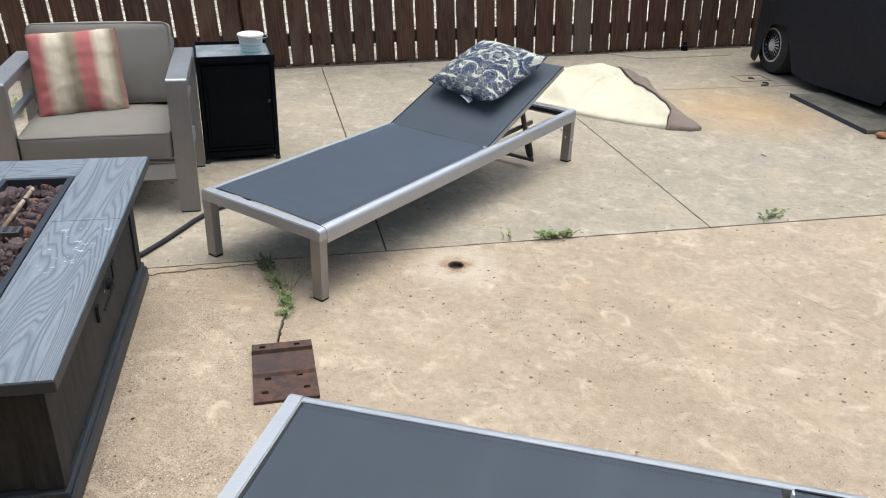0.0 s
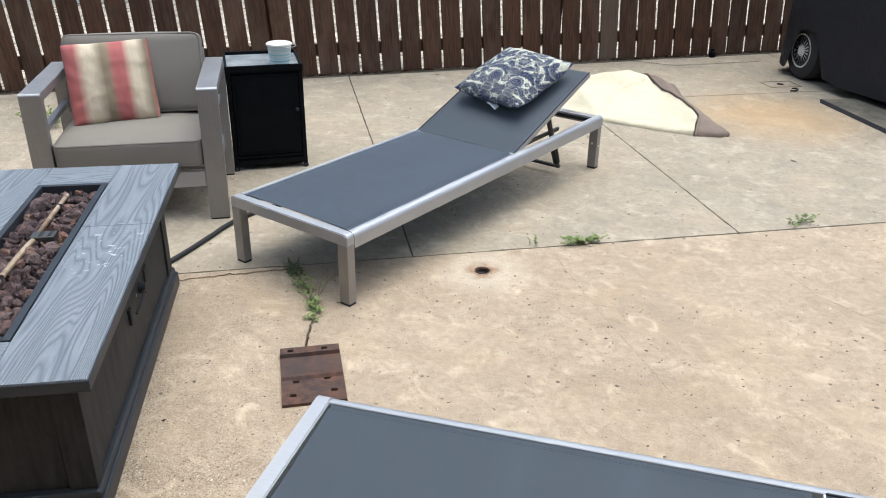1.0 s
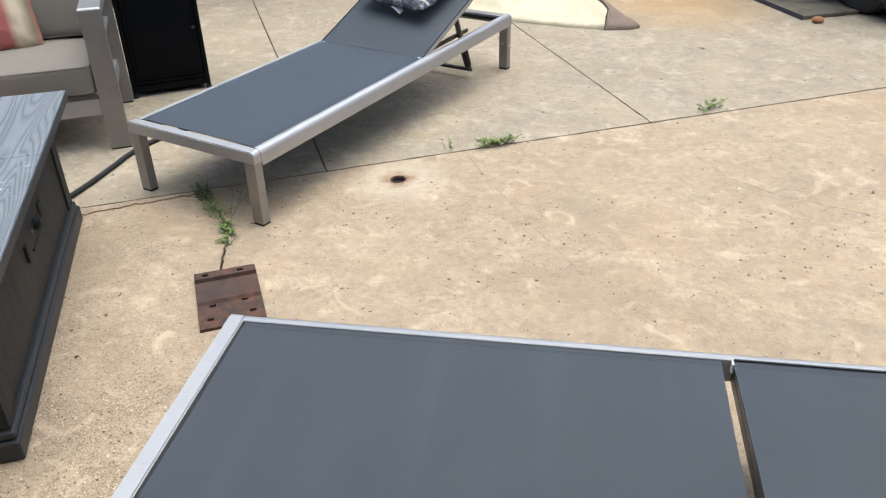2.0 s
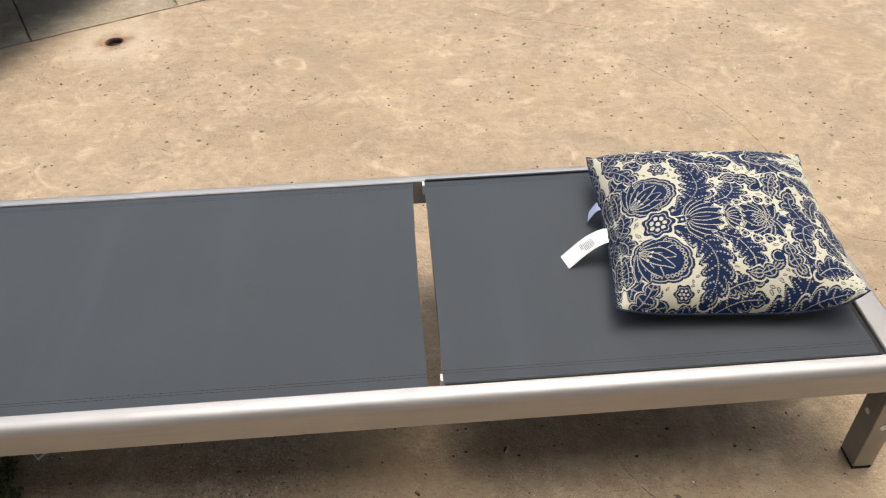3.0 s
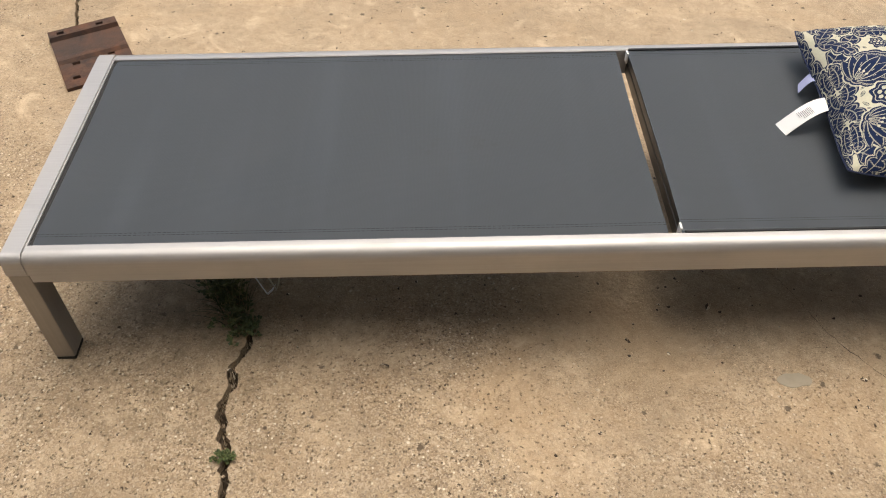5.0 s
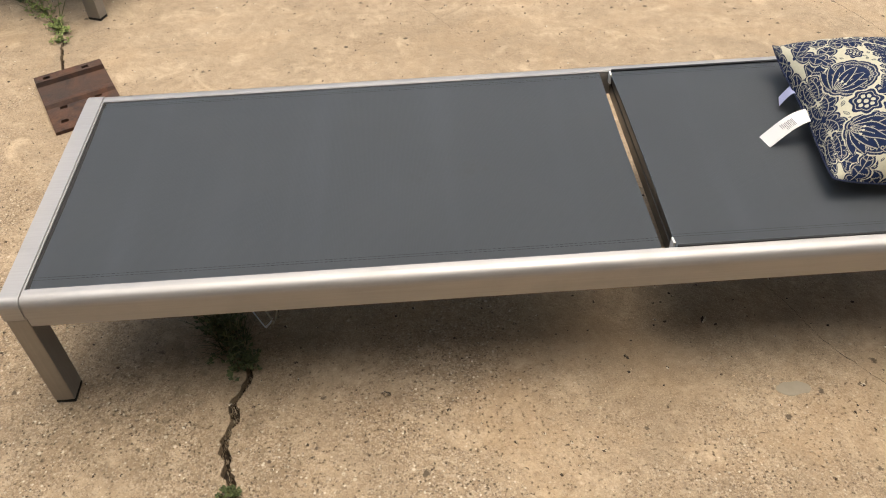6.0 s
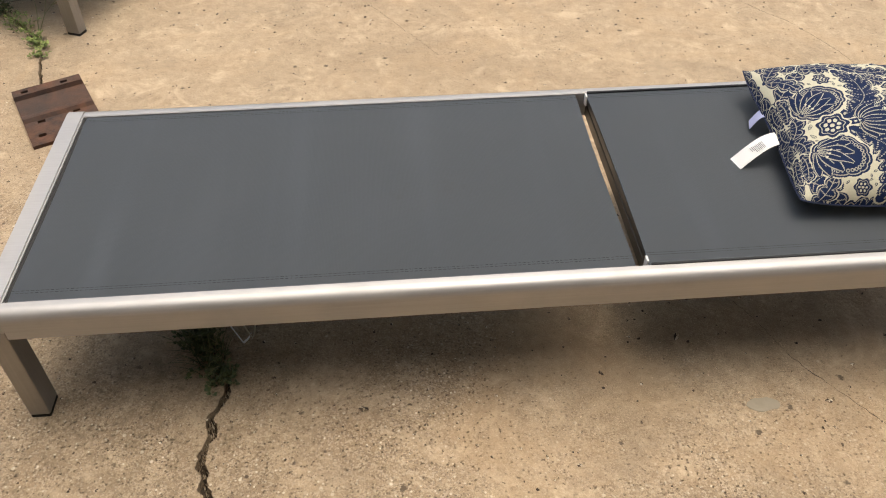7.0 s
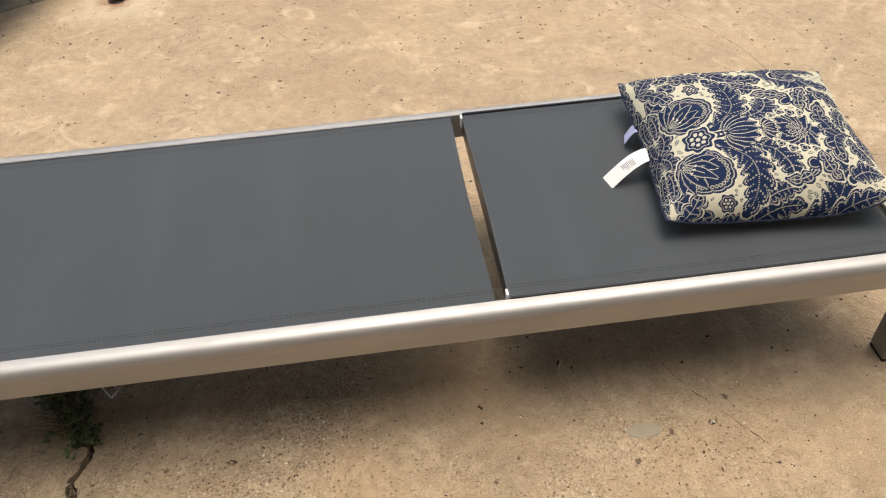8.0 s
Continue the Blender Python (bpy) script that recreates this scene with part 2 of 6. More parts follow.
c = n.mix(n.ramp(thread, (0.40, 0), (0.70, 0.40)), c, (0.017, 0.021, 0.026))
c = n.mix(n.ramp(n.noise(4.5, 5, 0.6), (0.48, 0), (0.75, 0.45)), c, (0.030, 0.036, 0.044))
fold = n.noise(11, 4, 0.6, n.map((1, 0.06, 1)), 0.3)
c = n.mix(n.ramp(fold, (0.52, 0), (0.70, 0.40)), c, (0.036, 0.045, 0.058))
# worn dark marks where people sit
sx = n.split()
for px, py, r0 in ((0.812, -0.030, 0.013), (0.845, -0.024, 0.008), (0.806, -0.006, 0.009), (0.822, -0.012, 0.006), (0.722, -0.020, 0.007), (0.710, -0.048, 0.008), (0.694, -0.036, 0.006), (0.730, -0.006, 0.005)):
    q = n.t.nodes.new("ShaderNodeVectorMath")
    q.operation = "DISTANCE"
    n.put(q.inputs[0], n.co)
    q.inputs[1].default_value = (px, py, -0.008)
    e = n.math("MULTIPLY_ADD", n.math("SUBTRACT", n.noise(120, 3, 0.6), 0.5), 0.022, q.outputs["Value"])
    c = n.mix(n.ramp(n.math("DIVIDE", e, r0 * 2), (0.3, 0.5), (0.6, 0)), c, (0.008, 0.008, 0.009))
n.colour(c)
n.bump(weave, 0.30, 0.0008)
# a thin cloth: a little light soaks through
soak = n.t.nodes.new("ShaderNodeBsdfTranslucent")
soak.inputs["Color"].default_value = (0.16, 0.185, 0.21, 1)
both = n.t.nodes.new("ShaderNodeAddShader")
n.put(both.inputs[0], n.b.outputs[0])
n.put(both.inputs[1], soak.outputs[0])
n.put(n.t.nodes["Material Output"].inputs["Surface"], both.outputs[0])
n.b.inputs["Sheen Weight"].default_value = 1.0
n.b.inputs["Sheen Roughness"].default_value = 0.27
n.b.inputs["Sheen Tint"].default_value = (0.66, 0.82, 1.0, 1)
SLING = n.m
GAP_BLACK = material("gap_black", (0.022, 0.024, 0.027), 0.75)
STITCH = material("dark_stitching", (0.020, 0.023, 0.028), 0.8)
BLACK_RUBBER = material("black_rubber", (0.012, 0.012, 0.012), 0.75)
WHITE_PLASTIC = material("white_plastic", (0.75, 0.75, 0.73), 0.45)

n = Nodes(material("printed_cotton", (0.5, 0.5, 0.4), 0.85, specular=0.25))
a = n.t.nodes.new("ShaderNodeAttribute")
a.attribute_name = "print"
c = n.mix(n.ramp(n.noise(240, 3, 0.6), (0.3, 0.88), (0.7, 1)), (0, 0, 0), a.outputs["Color"])
n.colour(c)
n.bump(n.noise(300, 3, 0.6), 0.35, 0.0012, None)
PRINT = n.m

n = Nodes(material("striped_canvas", (0.5, 0.2, 0.15), 0.9, specular=0.2))
s = n.split()
band = n.math("MULTIPLY_ADD", s[0], 2.05, 0.5)
band = n.math("MULTIPLY_ADD", n.noise(40, 4, 0.6, n.map((1, 0.05, 1))), 0.008, band)
red, cream, khaki = (0.39, 0.120, 0.108), (0.60, 0.495, 0.350), (0.24, 0.188, 0.122)
c = n.ramp(band, (0.0, red), (0.21, red), (0.29, cream), (0.36, cream), (0.46, khaki), (0.50, khaki), (0.56, red), (0.65, red), (0.72, cream), (0.78, cream), (0.86, khaki), (0.91, red), (1.0, red))
c = n.mix(n.ramp(n.noise(180, 3, 0.6, n.map((1, 0.1, 1))), (0.35, 0.12), (0.65, 0)), c, (0.2, 0.14, 0.09))
n.colour(c)
n.bump(n.noise(420, 2, 0.5), 0.4, 0.001)
STRIPES = n.m

n = Nodes(material("taupe_canvas", (0.22, 0.195, 0.16), 0.9, specular=0.2))
w = n.noise(420, 2, 0.5)
c = n.mix(w, (0.180, 0.158, 0.128), (0.245, 0.217, 0.178))
c = n.mix(n.ramp(n.noise(6, 5, 0.6), (0.45, 0), (0.8, 0.3)), c, (0.150, 0.130, 0.106))
n.colour(c)
n.bump(n.math("MULTIPLY_ADD", w, 0.4, n.noise(14, 4, 0.6)), 0.3, 0.003)
TAUPE = n.m
PIPING = material("taupe_piping", (0.175, 0.152, 0.125), 0.9)

n = Nodes(material("grey_grained_stone", (0.2, 0.23, 0.26), 0.45, specular=0.5))
v = n.map((1.0, 0.10, 1.0), shift=(0.3, 0.0, 0.0))
v2 = n.noise(6.0, 1.6, 0.42, v, 0.35)
rings = n.math("FRACT", n.math("MULTIPLY_ADD", n.noise(60, 3, 0.6, n.map((1, 0.05, 1))), 0.35, n.math("MULTIPLY", v2, 40.0)))
line = n.ramp(rings, (0.0, 1), (0.22, 0.25), (0.6, 0), (0.86, 0.55), (1.0, 1))
strand = n.noise(150, 4, 0.7, n.map((1, 0.04, 1)))
c = n.mix(n.ramp(strand, (0.3, 0), (0.7, 1)), (0.150, 0.162, 0.172), (0.240, 0.256, 0.268))
c = n.mix(n.math("MULTIPLY", line, 0.70), c, (0.075, 0.085, 0.096))
far_off = n.t.nodes.new("ShaderNodeVectorMath")
far_off.operation = "DISTANCE"
n.put(far_off.inputs[0], n.map((1.3, 0.8, 1)))
far_off.inputs[1].default_value = (0.143, 0.56, 0.485)
spot = n.math("MULTIPLY_ADD", n.noise(9, 3, 0.6), 0.10, far_off.outputs["Value"])
chip = n.ramp(n.noise(30, 7, 0.75), (0.575, 0), (0.61, 0.9))
chip = n.math("MULTIPLY", chip, n.ramp(spot, (0.10, 1), (0.22, 0)))
c = n.mix(chip, c, (0.62, 0.65, 0.68))
n.colour(c)
n.rough(n.ramp(strand, (0.3, 0.42), (0.7, 0.60)))
n.bump(n.math("SUBTRACT", n.math("MULTIPLY", strand, 0.4), line), 0.5, 0.003)
PIT_TOP = n.m
n = Nodes(material("charcoal_panel", (0.02, 0.02, 0.02), 0.6, specular=0.2))
v = n.map((1, 1, 0.12))
c = n.mix(n.ramp(n.noise(45, 5, 0.65, v), (0.35, 0), (0.7, 1)), (0.013, 0.0134, 0.0138), (0.036, 0.0352, 0.0340))
c = n.mix(n.ramp(n.noise(3, 6, 0.7), (0.48, 0), (0.72, 0.6)), c, (0.045, 0.042, 0.038))
scratch = n.ramp(n.noise(30, 2, 0.5, n.map((1, 0.06, 1), (0.5, 0.3, 0.9))), (0.755, 0), (0.77, 0.8))
n.colour(n.mix(scratch, c, (0.35, 0.34, 0.32)))
n.bump(n.noise(45, 5, 0.65, v), 0.3, 0.002)
PIT_BODY = n.m
n = Nodes(material("dark_blue_grey_paint", (0.025, 0.028, 0.033), 0.45, specular=0.35))
c = n.mix(n.noise(12, 5, 0.6), (0.018, 0.020, 0.023), (0.036, 0.039, 0.043))
n.colour(n.mix(n.ramp(n.noise(50, 6, 0.75), (0.70, 0), (0.73, 0.8)), c, (0.35, 0.37, 0.39)))
PLINTH = n.m
n = Nodes(material("lava_rock", (0.1, 0.045, 0.035), 0.95, specular=0.2))
c = n.ramp(n.random(), (0.0, (0.110, 0.078, 0.075)), (0.30, (0.190, 0.130, 0.122)), (0.55, (0.27, 0.185, 0.170)), (0.80, (0.35, 0.255, 0.232)), (0.92, (0.38, 0.205, 0.150)), (1.0, (0.48, 0.30, 0.22)))
c = n.mix(n.ramp(n.noise(90, 5, 0.7), (0.38, 0.75), (0.56, 0)), c, (0.040, 0.026, 0.024))
n.colour(c)
n.bump(n.noise(110, 5, 0.75), 1.0, 0.006)
LAVA = n.m
n = Nodes(material("tarnished_steel", (0.45, 0.34, 0.22), 0.5, 0.6))
n.colour(n.ramp(n.noise(14, 5, 0.6), (0.30, (0.10, 0.06, 0.035)), (0.48, (0.42, 0.30, 0.18)), (0.75, (0.62, 0.52, 0.38))))
BURNER = n.m

n = Nodes(material("rusted_steel", (0.1, 0.045, 0.03), 0.8, 0.15))
c = n.mix(n.ramp(n.noise(14, 6, 0.65, distort=0.8), (0.35, 0), (0.65, 1)), (0.028, 0.019, 0.016), (0.120, 0.052, 0.028))
c = n.mix(n.ramp(n.noise(60, 6, 0.7), (0.5, 0), (0.75, 0.55)), c, (0.150, 0.075, 0.040))
n.colour(n.mix(n.ramp(n.noise(5, 3, 0.5), (0.45, 0), (0.62, 0.6)), c, (0.055, 0.040, 0.034)))
n.bump(n.noise(90, 6, 0.7), 0.6, 0.003)
RUST = n.m

n = Nodes(material("black_painted_metal", (0.010, 0.011, 0.013), 0.62, specular=0.10))
n.colour(n.mix(n.ramp(n.noise(9, 6, 0.7), (0.5, 0), (0.8, 0.6)), (0.0030, 0.0034, 0.0042), (0.009, 0.010, 0.011)))
BLACK_METAL = n.m
n = Nodes(material("dusty_slate_tile", (0.18, 0.19, 0.19), 0.35))
n.colour(n.ramp(n.noise(9, 7, 0.7, distort=0.6), (0.30, (0.10, 0.105, 0.105)), (0.50, (0.24, 0.25, 0.25)), (0.72, (0.42, 0.42, 0.40))))
TILE = n.m
n = Nodes(material("striped_enamel", (0.6, 0.8, 0.8), 0.35))
s = n.split()
c = n.ramp(n.noise(58, 2, 0.4, n.map((0.02, 0.02, 1))), (0.30, (0.16, 0.36, 0.46)), (0.42, (0.34, 0.55, 0.54)), (0.52, (0.66, 0.68, 0.62)), (0.62, (0.30, 0.56, 0.54)), (0.75, (0.60, 0.68, 0.66)))
n.colour(c)
PAIL = n.m
LID = material("cream_lid", (0.72, 0.66, 0.56), 0.5)
WIRE = material("galvanised_wire", (0.5, 0.5, 0.5), 0.4, 0.9)

n = Nodes(material("cream_cover_cloth", (0.72, 0.64, 0.45), 0.8, specular=0.25))
c = n.mix(n.ramp(n.noise(5, 6, 0.65), (0.4, 0), (0.75, 1)), (0.64, 0.565, 0.395), (0.55, 0.475, 0.325))
n.colour(n.mix(n.ramp(n.noise(40, 6, 0.75), (0.68, 0), (0.74, 0.4)), c, (0.40, 0.32, 0.22)))
n.bump(n.noise(7, 3, 0.5, distort=0.8), 0.35, 0.03)
CREAM = n.m
n = Nodes(material("brown_cover_cloth", (0.20, 0.145, 0.105), 0.85))
n.colour(n.mix(n.noise(7, 6, 0.65), (0.16, 0.115, 0.085), (0.25, 0.185, 0.14)))
n.bump(n.noise(12, 4, 0.6, distort=1.0), 0.4, 0.02)
BROWN = n.m
n = Nodes(material("black_cover_cloth", (0.006, 0.006, 0.008), 0.65))
n.colour(n.mix(n.noise(3, 5, 0.6), (0.0045, 0.0045, 0.006), (0.010, 0.010, 0.014)))
n.bump(n.noise(4, 4, 0.6, distort=1.2), 0.5, 0.05)
BLACK_CLOTH = n.m
n = Nodes(material("tyre_rubber", (0.02, 0.02, 0.02), 0.85))
n.colour(n.mix(n.noise(20, 5, 0.6), (0.016, 0.016, 0.016), (0.035, 0.033, 0.030)))
TYRE = n.m
HUB = material("dull_silver_paint", (0.62, 0.60, 0.55), 0.4, 0.25)
n = Nodes(material("weathered_board", (0.2, 0.18, 0.13), 0.7))
c = n.ramp(n.noise(5, 7, 0.7, distort=0.8), (0.30, (0.045, 0.040, 0.032)), (0.50, (0.13, 0.115, 0.082)), (0.64, (0.20, 0.165, 0.105)), (0.80, (0.34, 0.31, 0.25)))
n.colour(c)
n.bump(n.noise(25, 5, 0.7), 0.4, 0.004)
BOARD = n.m
BOARD_EDGE = material("dark_blue_edge", (0.035, 0.042, 0.058), 0.5)
n = Nodes(material("terracotta", (0.34, 0.14, 0.06), 0.85))
n.colour(n.mix(n.noise(30, 5, 0.6), (0.28, 0.12, 0.055), (0.42, 0.19, 0.09)))
CLAY = n.m


def leaf_material(name, a, b):
    n = Nodes(material(name, a, 0.6))
    n.colour(n.mix(n.island(), a, b))
    n.b.inputs["Transmission Weight"].default_value = 0.0
    n.b.inputs["Subsurface Weight"].default_value = 0.0
    return n.m


LEAF = leaf_material("weed_leaf", (0.115, 0.165, 0.036), (0.25, 0.30, 0.085))
DEEP_LEAF = leaf_material("dark_weed_leaf", (0.036, 0.052, 0.015), (0.085, 0.108, 0.034))
STEM = leaf_material("weed_stem", (0.13, 0.14, 0.055), (0.20, 0.17, 0.08))
STRAW = leaf_material("dry_straw", (0.42, 0.36, 0.24), (0.55, 0.49, 0.36))
n = Nodes(material("loose_grit", (0.2, 0.15, 0.1), 0.95))
n.colour(n.ramp(n.island(), (0.0, (0.045, 0.033, 0.024)), (0.45, (0.10, 0.070, 0.046)), (0.60, (0.30, 0.225, 0.15)), (0.85, (0.48, 0.39, 0.27)), (1.0, (0.72, 0.65, 0.53))))
GRIT = n.m
PAPER = material("white_label", (0.80, 0.80, 0.80), 0.7)
BLUE_PAPER = material("pale_blue_label", (0.50, 0.53, 0.78), 0.7)
INK = material("grey_ink", (0.18, 0.18, 0.2), 0.8)


# ---- building helpers ----
def flat_faces(me, limit):
    """Normals weighted by area, so that wide faces stay flat between their rounded edges."""
    faces = [(p.normal.copy(), p.area, tuple(p.vertices)) for p in me.polygons]
    round_vert = [[] for _ in me.vertices]
    for i, (_, _, vs) in enumerate(faces):
        for v in vs:
            round_vert[v].append(i)
    out = []
    for nrm, _, vs in faces:
        for v in vs:
            total = Vector((0, 0, 0))
            for i in round_vert[v]:
                if faces[i][0].dot(nrm) > limit:
                    total += faces[i][0] * faces[i][1]
            out.append(total.normalized() if total.length > 1e-12 else nrm)
    me.normals_split_custom_set(out)


def finish(bm, name, mat, smooth=35):
    me = bpy.data.meshes.new(name)
    bm.normal_update()
    bm.to_mesh(me)
    bm.free()
    me.materials.append(mat)
    me.shade_smooth()
    me.set_sharp_from_angle(angle=radians(smooth))
    if len(me.polygons) < 2500:
        flat_faces(me, math.cos(radians(smooth)))
    return me


def part(name, bm, mat, parent, label="", smooth=35):
    ob = new(name, finish(bm, name, mat, smooth))
    ob.parent = parent
    return tagged(ob, label)


def solid(name, bm, mat, label, category, group="", kind="", m=None, smooth=35):
    ob = new(name, finish(bm, name, mat, smooth))
    if m is not None:
        ob.matrix_world = m
    return tagged(ob, label, category, group, kind)


def base(name, m, label, category, group="", kind=""):
    ob = new(name)
    ob.empty_display_size = 0.05
    ob.matrix_world = m
    return tagged(ob, label, category, group, kind)


def box(x0, x1, y0, y1, z0, z1, bevel=0.003, segments=2, bm=None):
    out = bm or bmesh.new()
    made = bmesh.ops.create_cube(out, size=1.0)["verts"]
    for v in made:
        v.co = Vector(((x0 + x1) / 2 + v.co.x * (x1 - x0), (y0 + y1) / 2 + v.co.y * (y1 - y0), (z0 + z1) / 2 + v.co.z * (z1 - z0)))
    if bevel:
        edges = list({e for v in made for e in v.link_edges})
        bmesh.ops.bevel(out, geom=edges, offset=bevel, segments=segments, affect="EDGES", profile=0.5)
    return out


def extrude(profile, x0, x1, bm=None):
    """A closed profile of (y, z), drawn out along x."""
    bm = bm or bmesh.new()
    a = [bm.verts.new((x0, y, z)) for y, z in profile]
    b = [bm.verts.new((x1, y, z)) for y, z in profile]
    k = len(profile)
    for i in range(k):
        bm.faces.new((a[i], a[(i + 1) % k], b[(i + 1) % k], b[i]))
    bm.faces.new(a[::-1])
    bm.faces.new(b)
    bmesh.ops.recalc_face_normals(bm, faces=bm.faces)
    return bm


def tube(points, radius, sides=10, bm=None, caps=True):
    bm = bm or bmesh.new()
    pts = [Vector(p) for p in points]
    rings = []
    for i, p in enumerate(pts):
        d = (pts[min(i + 1, len(pts) - 1)] - pts[max(i - 1, 0)]).normalized()
        side = d.cross(Vector((0, 0, 1)) if abs(d.z) < 0.95 else Vector((1, 0, 0))).normalized()
        up = side.cross(d)
        r = radius[i] if isinstance(radius, (list, tuple)) else radius
        rings.append([bm.verts.new(p + r * (math.cos(a) * side + math.sin(a) * up)) for a in (2 * math.pi * k / sides for k in range(sides))])
    for a, b in zip(rings, rings[1:]):
        for k in range(sides):
            bm.faces.new((a[k], a[(k + 1) % sides], b[(k + 1) % sides], b[k]))
    if caps:
        bm.faces.new(rings[0][::-1])
        bm.faces.new(rings[-1])
    bmesh.ops.recalc_face_normals(bm, faces=bm.faces)
    return bm


def lathe(profile, sides=32, bm=None):
    """A closed or open line of (radius, z), turned about z."""
    bm = bm or bmesh.new()
    rings = [[bm.verts.new((r * math.cos(a), r * math.sin(a), z)) for a in (2 * math.pi * k / sides for k in range(sides))] for r, z in profile]
    for a, b in zip(rings, rings[1:]):
        for k in range(sides):
            bm.faces.new((a[k], a[(k + 1) % sides], b[(k + 1) % sides], b[k]))
    bmesh.ops.remove_doubles(bm, verts=bm.verts, dist=1e-5)
    bmesh.ops.recalc_face_normals(bm, faces=bm.faces)
    return bm


def plate(outline, z0, z1, holes=(), bm=None):
    """A flat slab of any outline, with holes through it."""
    bm = bm or bmesh.new()
    edges = []
    for loop in (outline, *holes):
        vs = [bm.verts.new((x, y, z1)) for x, y in loop]
        edges += [bm.edges.new((vs[i], vs[(i + 1) % len(vs)])) for i in range(len(vs))]
    top = bmesh.ops.triangle_fill(bm, use_beauty=True, edges=edges, normal=(0, 0, 1))
    faces = [f for f in top["geom"] if isinstance(f, bmesh.types.BMFace)]
    out = bmesh.ops.extrude_face_region(bm, geom=faces)
    for v in out["geom"]:
        if isinstance(v, bmesh.types.BMVert):
            v.co.z = z0
    bmesh.ops.recalc_face_normals(bm, faces=bm.faces)
    return bm


def at(x, y, angle, z=0.0):
    return Matrix.Translation((x, y, z)) @ Matrix.Rotation(radians(angle), 4, "Z")


# ---- ground ----
PATIO = 26.4
U = Vector((math.cos(radians(PATIO)), math.sin(radians(PATIO))))
W = Vector((-U.y, U.x))
V_A, U_C, U_B, V_D = 1.925, 0.70, 2.24, 4.28
FENCE_AT, FENCE_TURN = Vector((-2.025, 4.883)), 31.3
FU = Vector((math.cos(radians(FENCE_TURN)), math.sin(radians(FENCE_TURN))))
FN = Vector((-FU.y, FU.x))


def uv(u, v):
    return u * U + v * W


def fence_v(u):
    """How far the patio reaches at u: up to the fence."""
    d = (FENCE_AT - u * U)
    return d.dot(FN) / W.dot(FN) - 0.05


bm = bmesh.new()
ring = [1.0, 3.0, 8.0, 30.0, 150.0, 1500.0]
last = None
for r in ring:
    row = [bm.verts.new((6 * r * math.cos(a), 6 * r * math.sin(a), -0.020)) for a in (2 * math.pi * k / 48 for k in range(48))]
    if last is None:
        bm.faces.new(row)
    else:
        for k in range(48):
            bm.faces.new((last[k], row[k], row[(k + 1) % 48], last[(k + 1) % 48]))
    last = row
solid("ground", bm, SOIL, "dark soil under and round the patio", "ground", kind="structure")

pavement = base("pavement", Matrix.Identity(4), "weathered tan concrete patio in large slabs with weedy joints", "pavement", kind="structure")


def rough_line(a, b, step=0.05, wander=0.004, seed=0):
    """Points from a to b that wander a little to the sides."""
    d = b - a
    k = max(1, int(d.length / step))
    side = Vector((-d.y, d.x)).normalized()
    return [a + d * (i / k) + side * (wander * (noise.noise((i * 0.7, seed, 0)) + 0.6 * noise.noise((i * 2.3, seed, 5)))) * (0 < i < k) for i in range(k + 1)]


def slab(corners, mat, seed, holes=()):
    loop = []
    for i, c in enumerate(corners):
        loop += rough_line(c, corners[(i + 1) % len(corners)], 0.06, 0.005, seed + i)[:-1]
    bm = plate([tuple(p) for p in loop], -0.08, 0.0, holes)
    return part("slab", bm, mat, pavement)


# the long crack that runs through the nearest slab
CRACK = [(-0.705, 1.812), (-0.640, 1.745), (-0.560, 1.655), (-0.480, 1.540), (-0.430, 1.430), (-0.415, 1.350), (-0.385, 1.265), (-0.330, 1.130), (-0.215, 0.930), (-0.060, 0.690),
         (0.085, 0.470), (0.205, 0.300), (0.285, 0.170), (0.318, 0.075), (0.342, 0.035), (0.340, 0.015), (0.341, -0.008), (0.328, -0.030), (0.315, -0.055), (0.316, -0.076),
         (0.328, -0.100), (0.315, -0.116), (0.310, -0.136), (0.311, -0.164), (0.323, -0.188), (0.324, -0.212), (0.338, -0.243), (0.342, -0.330), (0.335, -0.420), (0.362, -0.600), (0.350, -0.900), (0.400, -1.400), (0.380, -2.300), (0.420, -4.000)]
GAPS = [0.010, 0.012, 0.012, 0.010, 0.009, 0.011, 0.010, 0.008, 0.008, 0.008, 0.008, 0.009, 0.010, 0.011, 0.012, 0.012, 0.014, 0.009, 0.015, 0.019, 0.020, 0.009, 0.016, 0.019, 0.017, 0.016, 0.017, 0.014, 0.008, 0.008, 0.008, 0.007, 0.006, 0.006]


def crack_side(sign):
    fine = []
    for (p, q), (g, h) in zip(zip(CRACK, CRACK[1:]), zip(GAPS, GAPS[1:])):
        p, q = Vector(p), Vector(q)
        k = max(1, int((q - p).length / 0.006))
        for i in range(k):
            f = i / k
            c = p.lerp(q, f)
            side = Vector((-(q - p).y, (q - p).x)).normalized()
            c += side * (0.005 * noise.noise((c.x * 45, c.y * 45, 2.0)) + 0.0045 * noise.noise((c.x * 110, c.y * 110, 6.0)))
            gap = (g + (h - g) * f) * (1 + 0.6 * noise.noise((c.x * 70, c.y * 70, sign * 4.0)))
            fine.append(c + side * sign * max(0.0015, gap) * -0.5)
    fine.append(Vector(CRACK[-1]))
    return fine


def circle(c, r, k=28, rag=0.0):
    return [(c[0] + (r + rag * noise.noise((i * 1.3, 7, 0))) * math.cos(2 * math.pi * i / k), c[1] + (r + rag * noise.noise((i * 1.3, 9, 0))) * math.sin(2 * math.pi * i / k)) for i in range(k)]


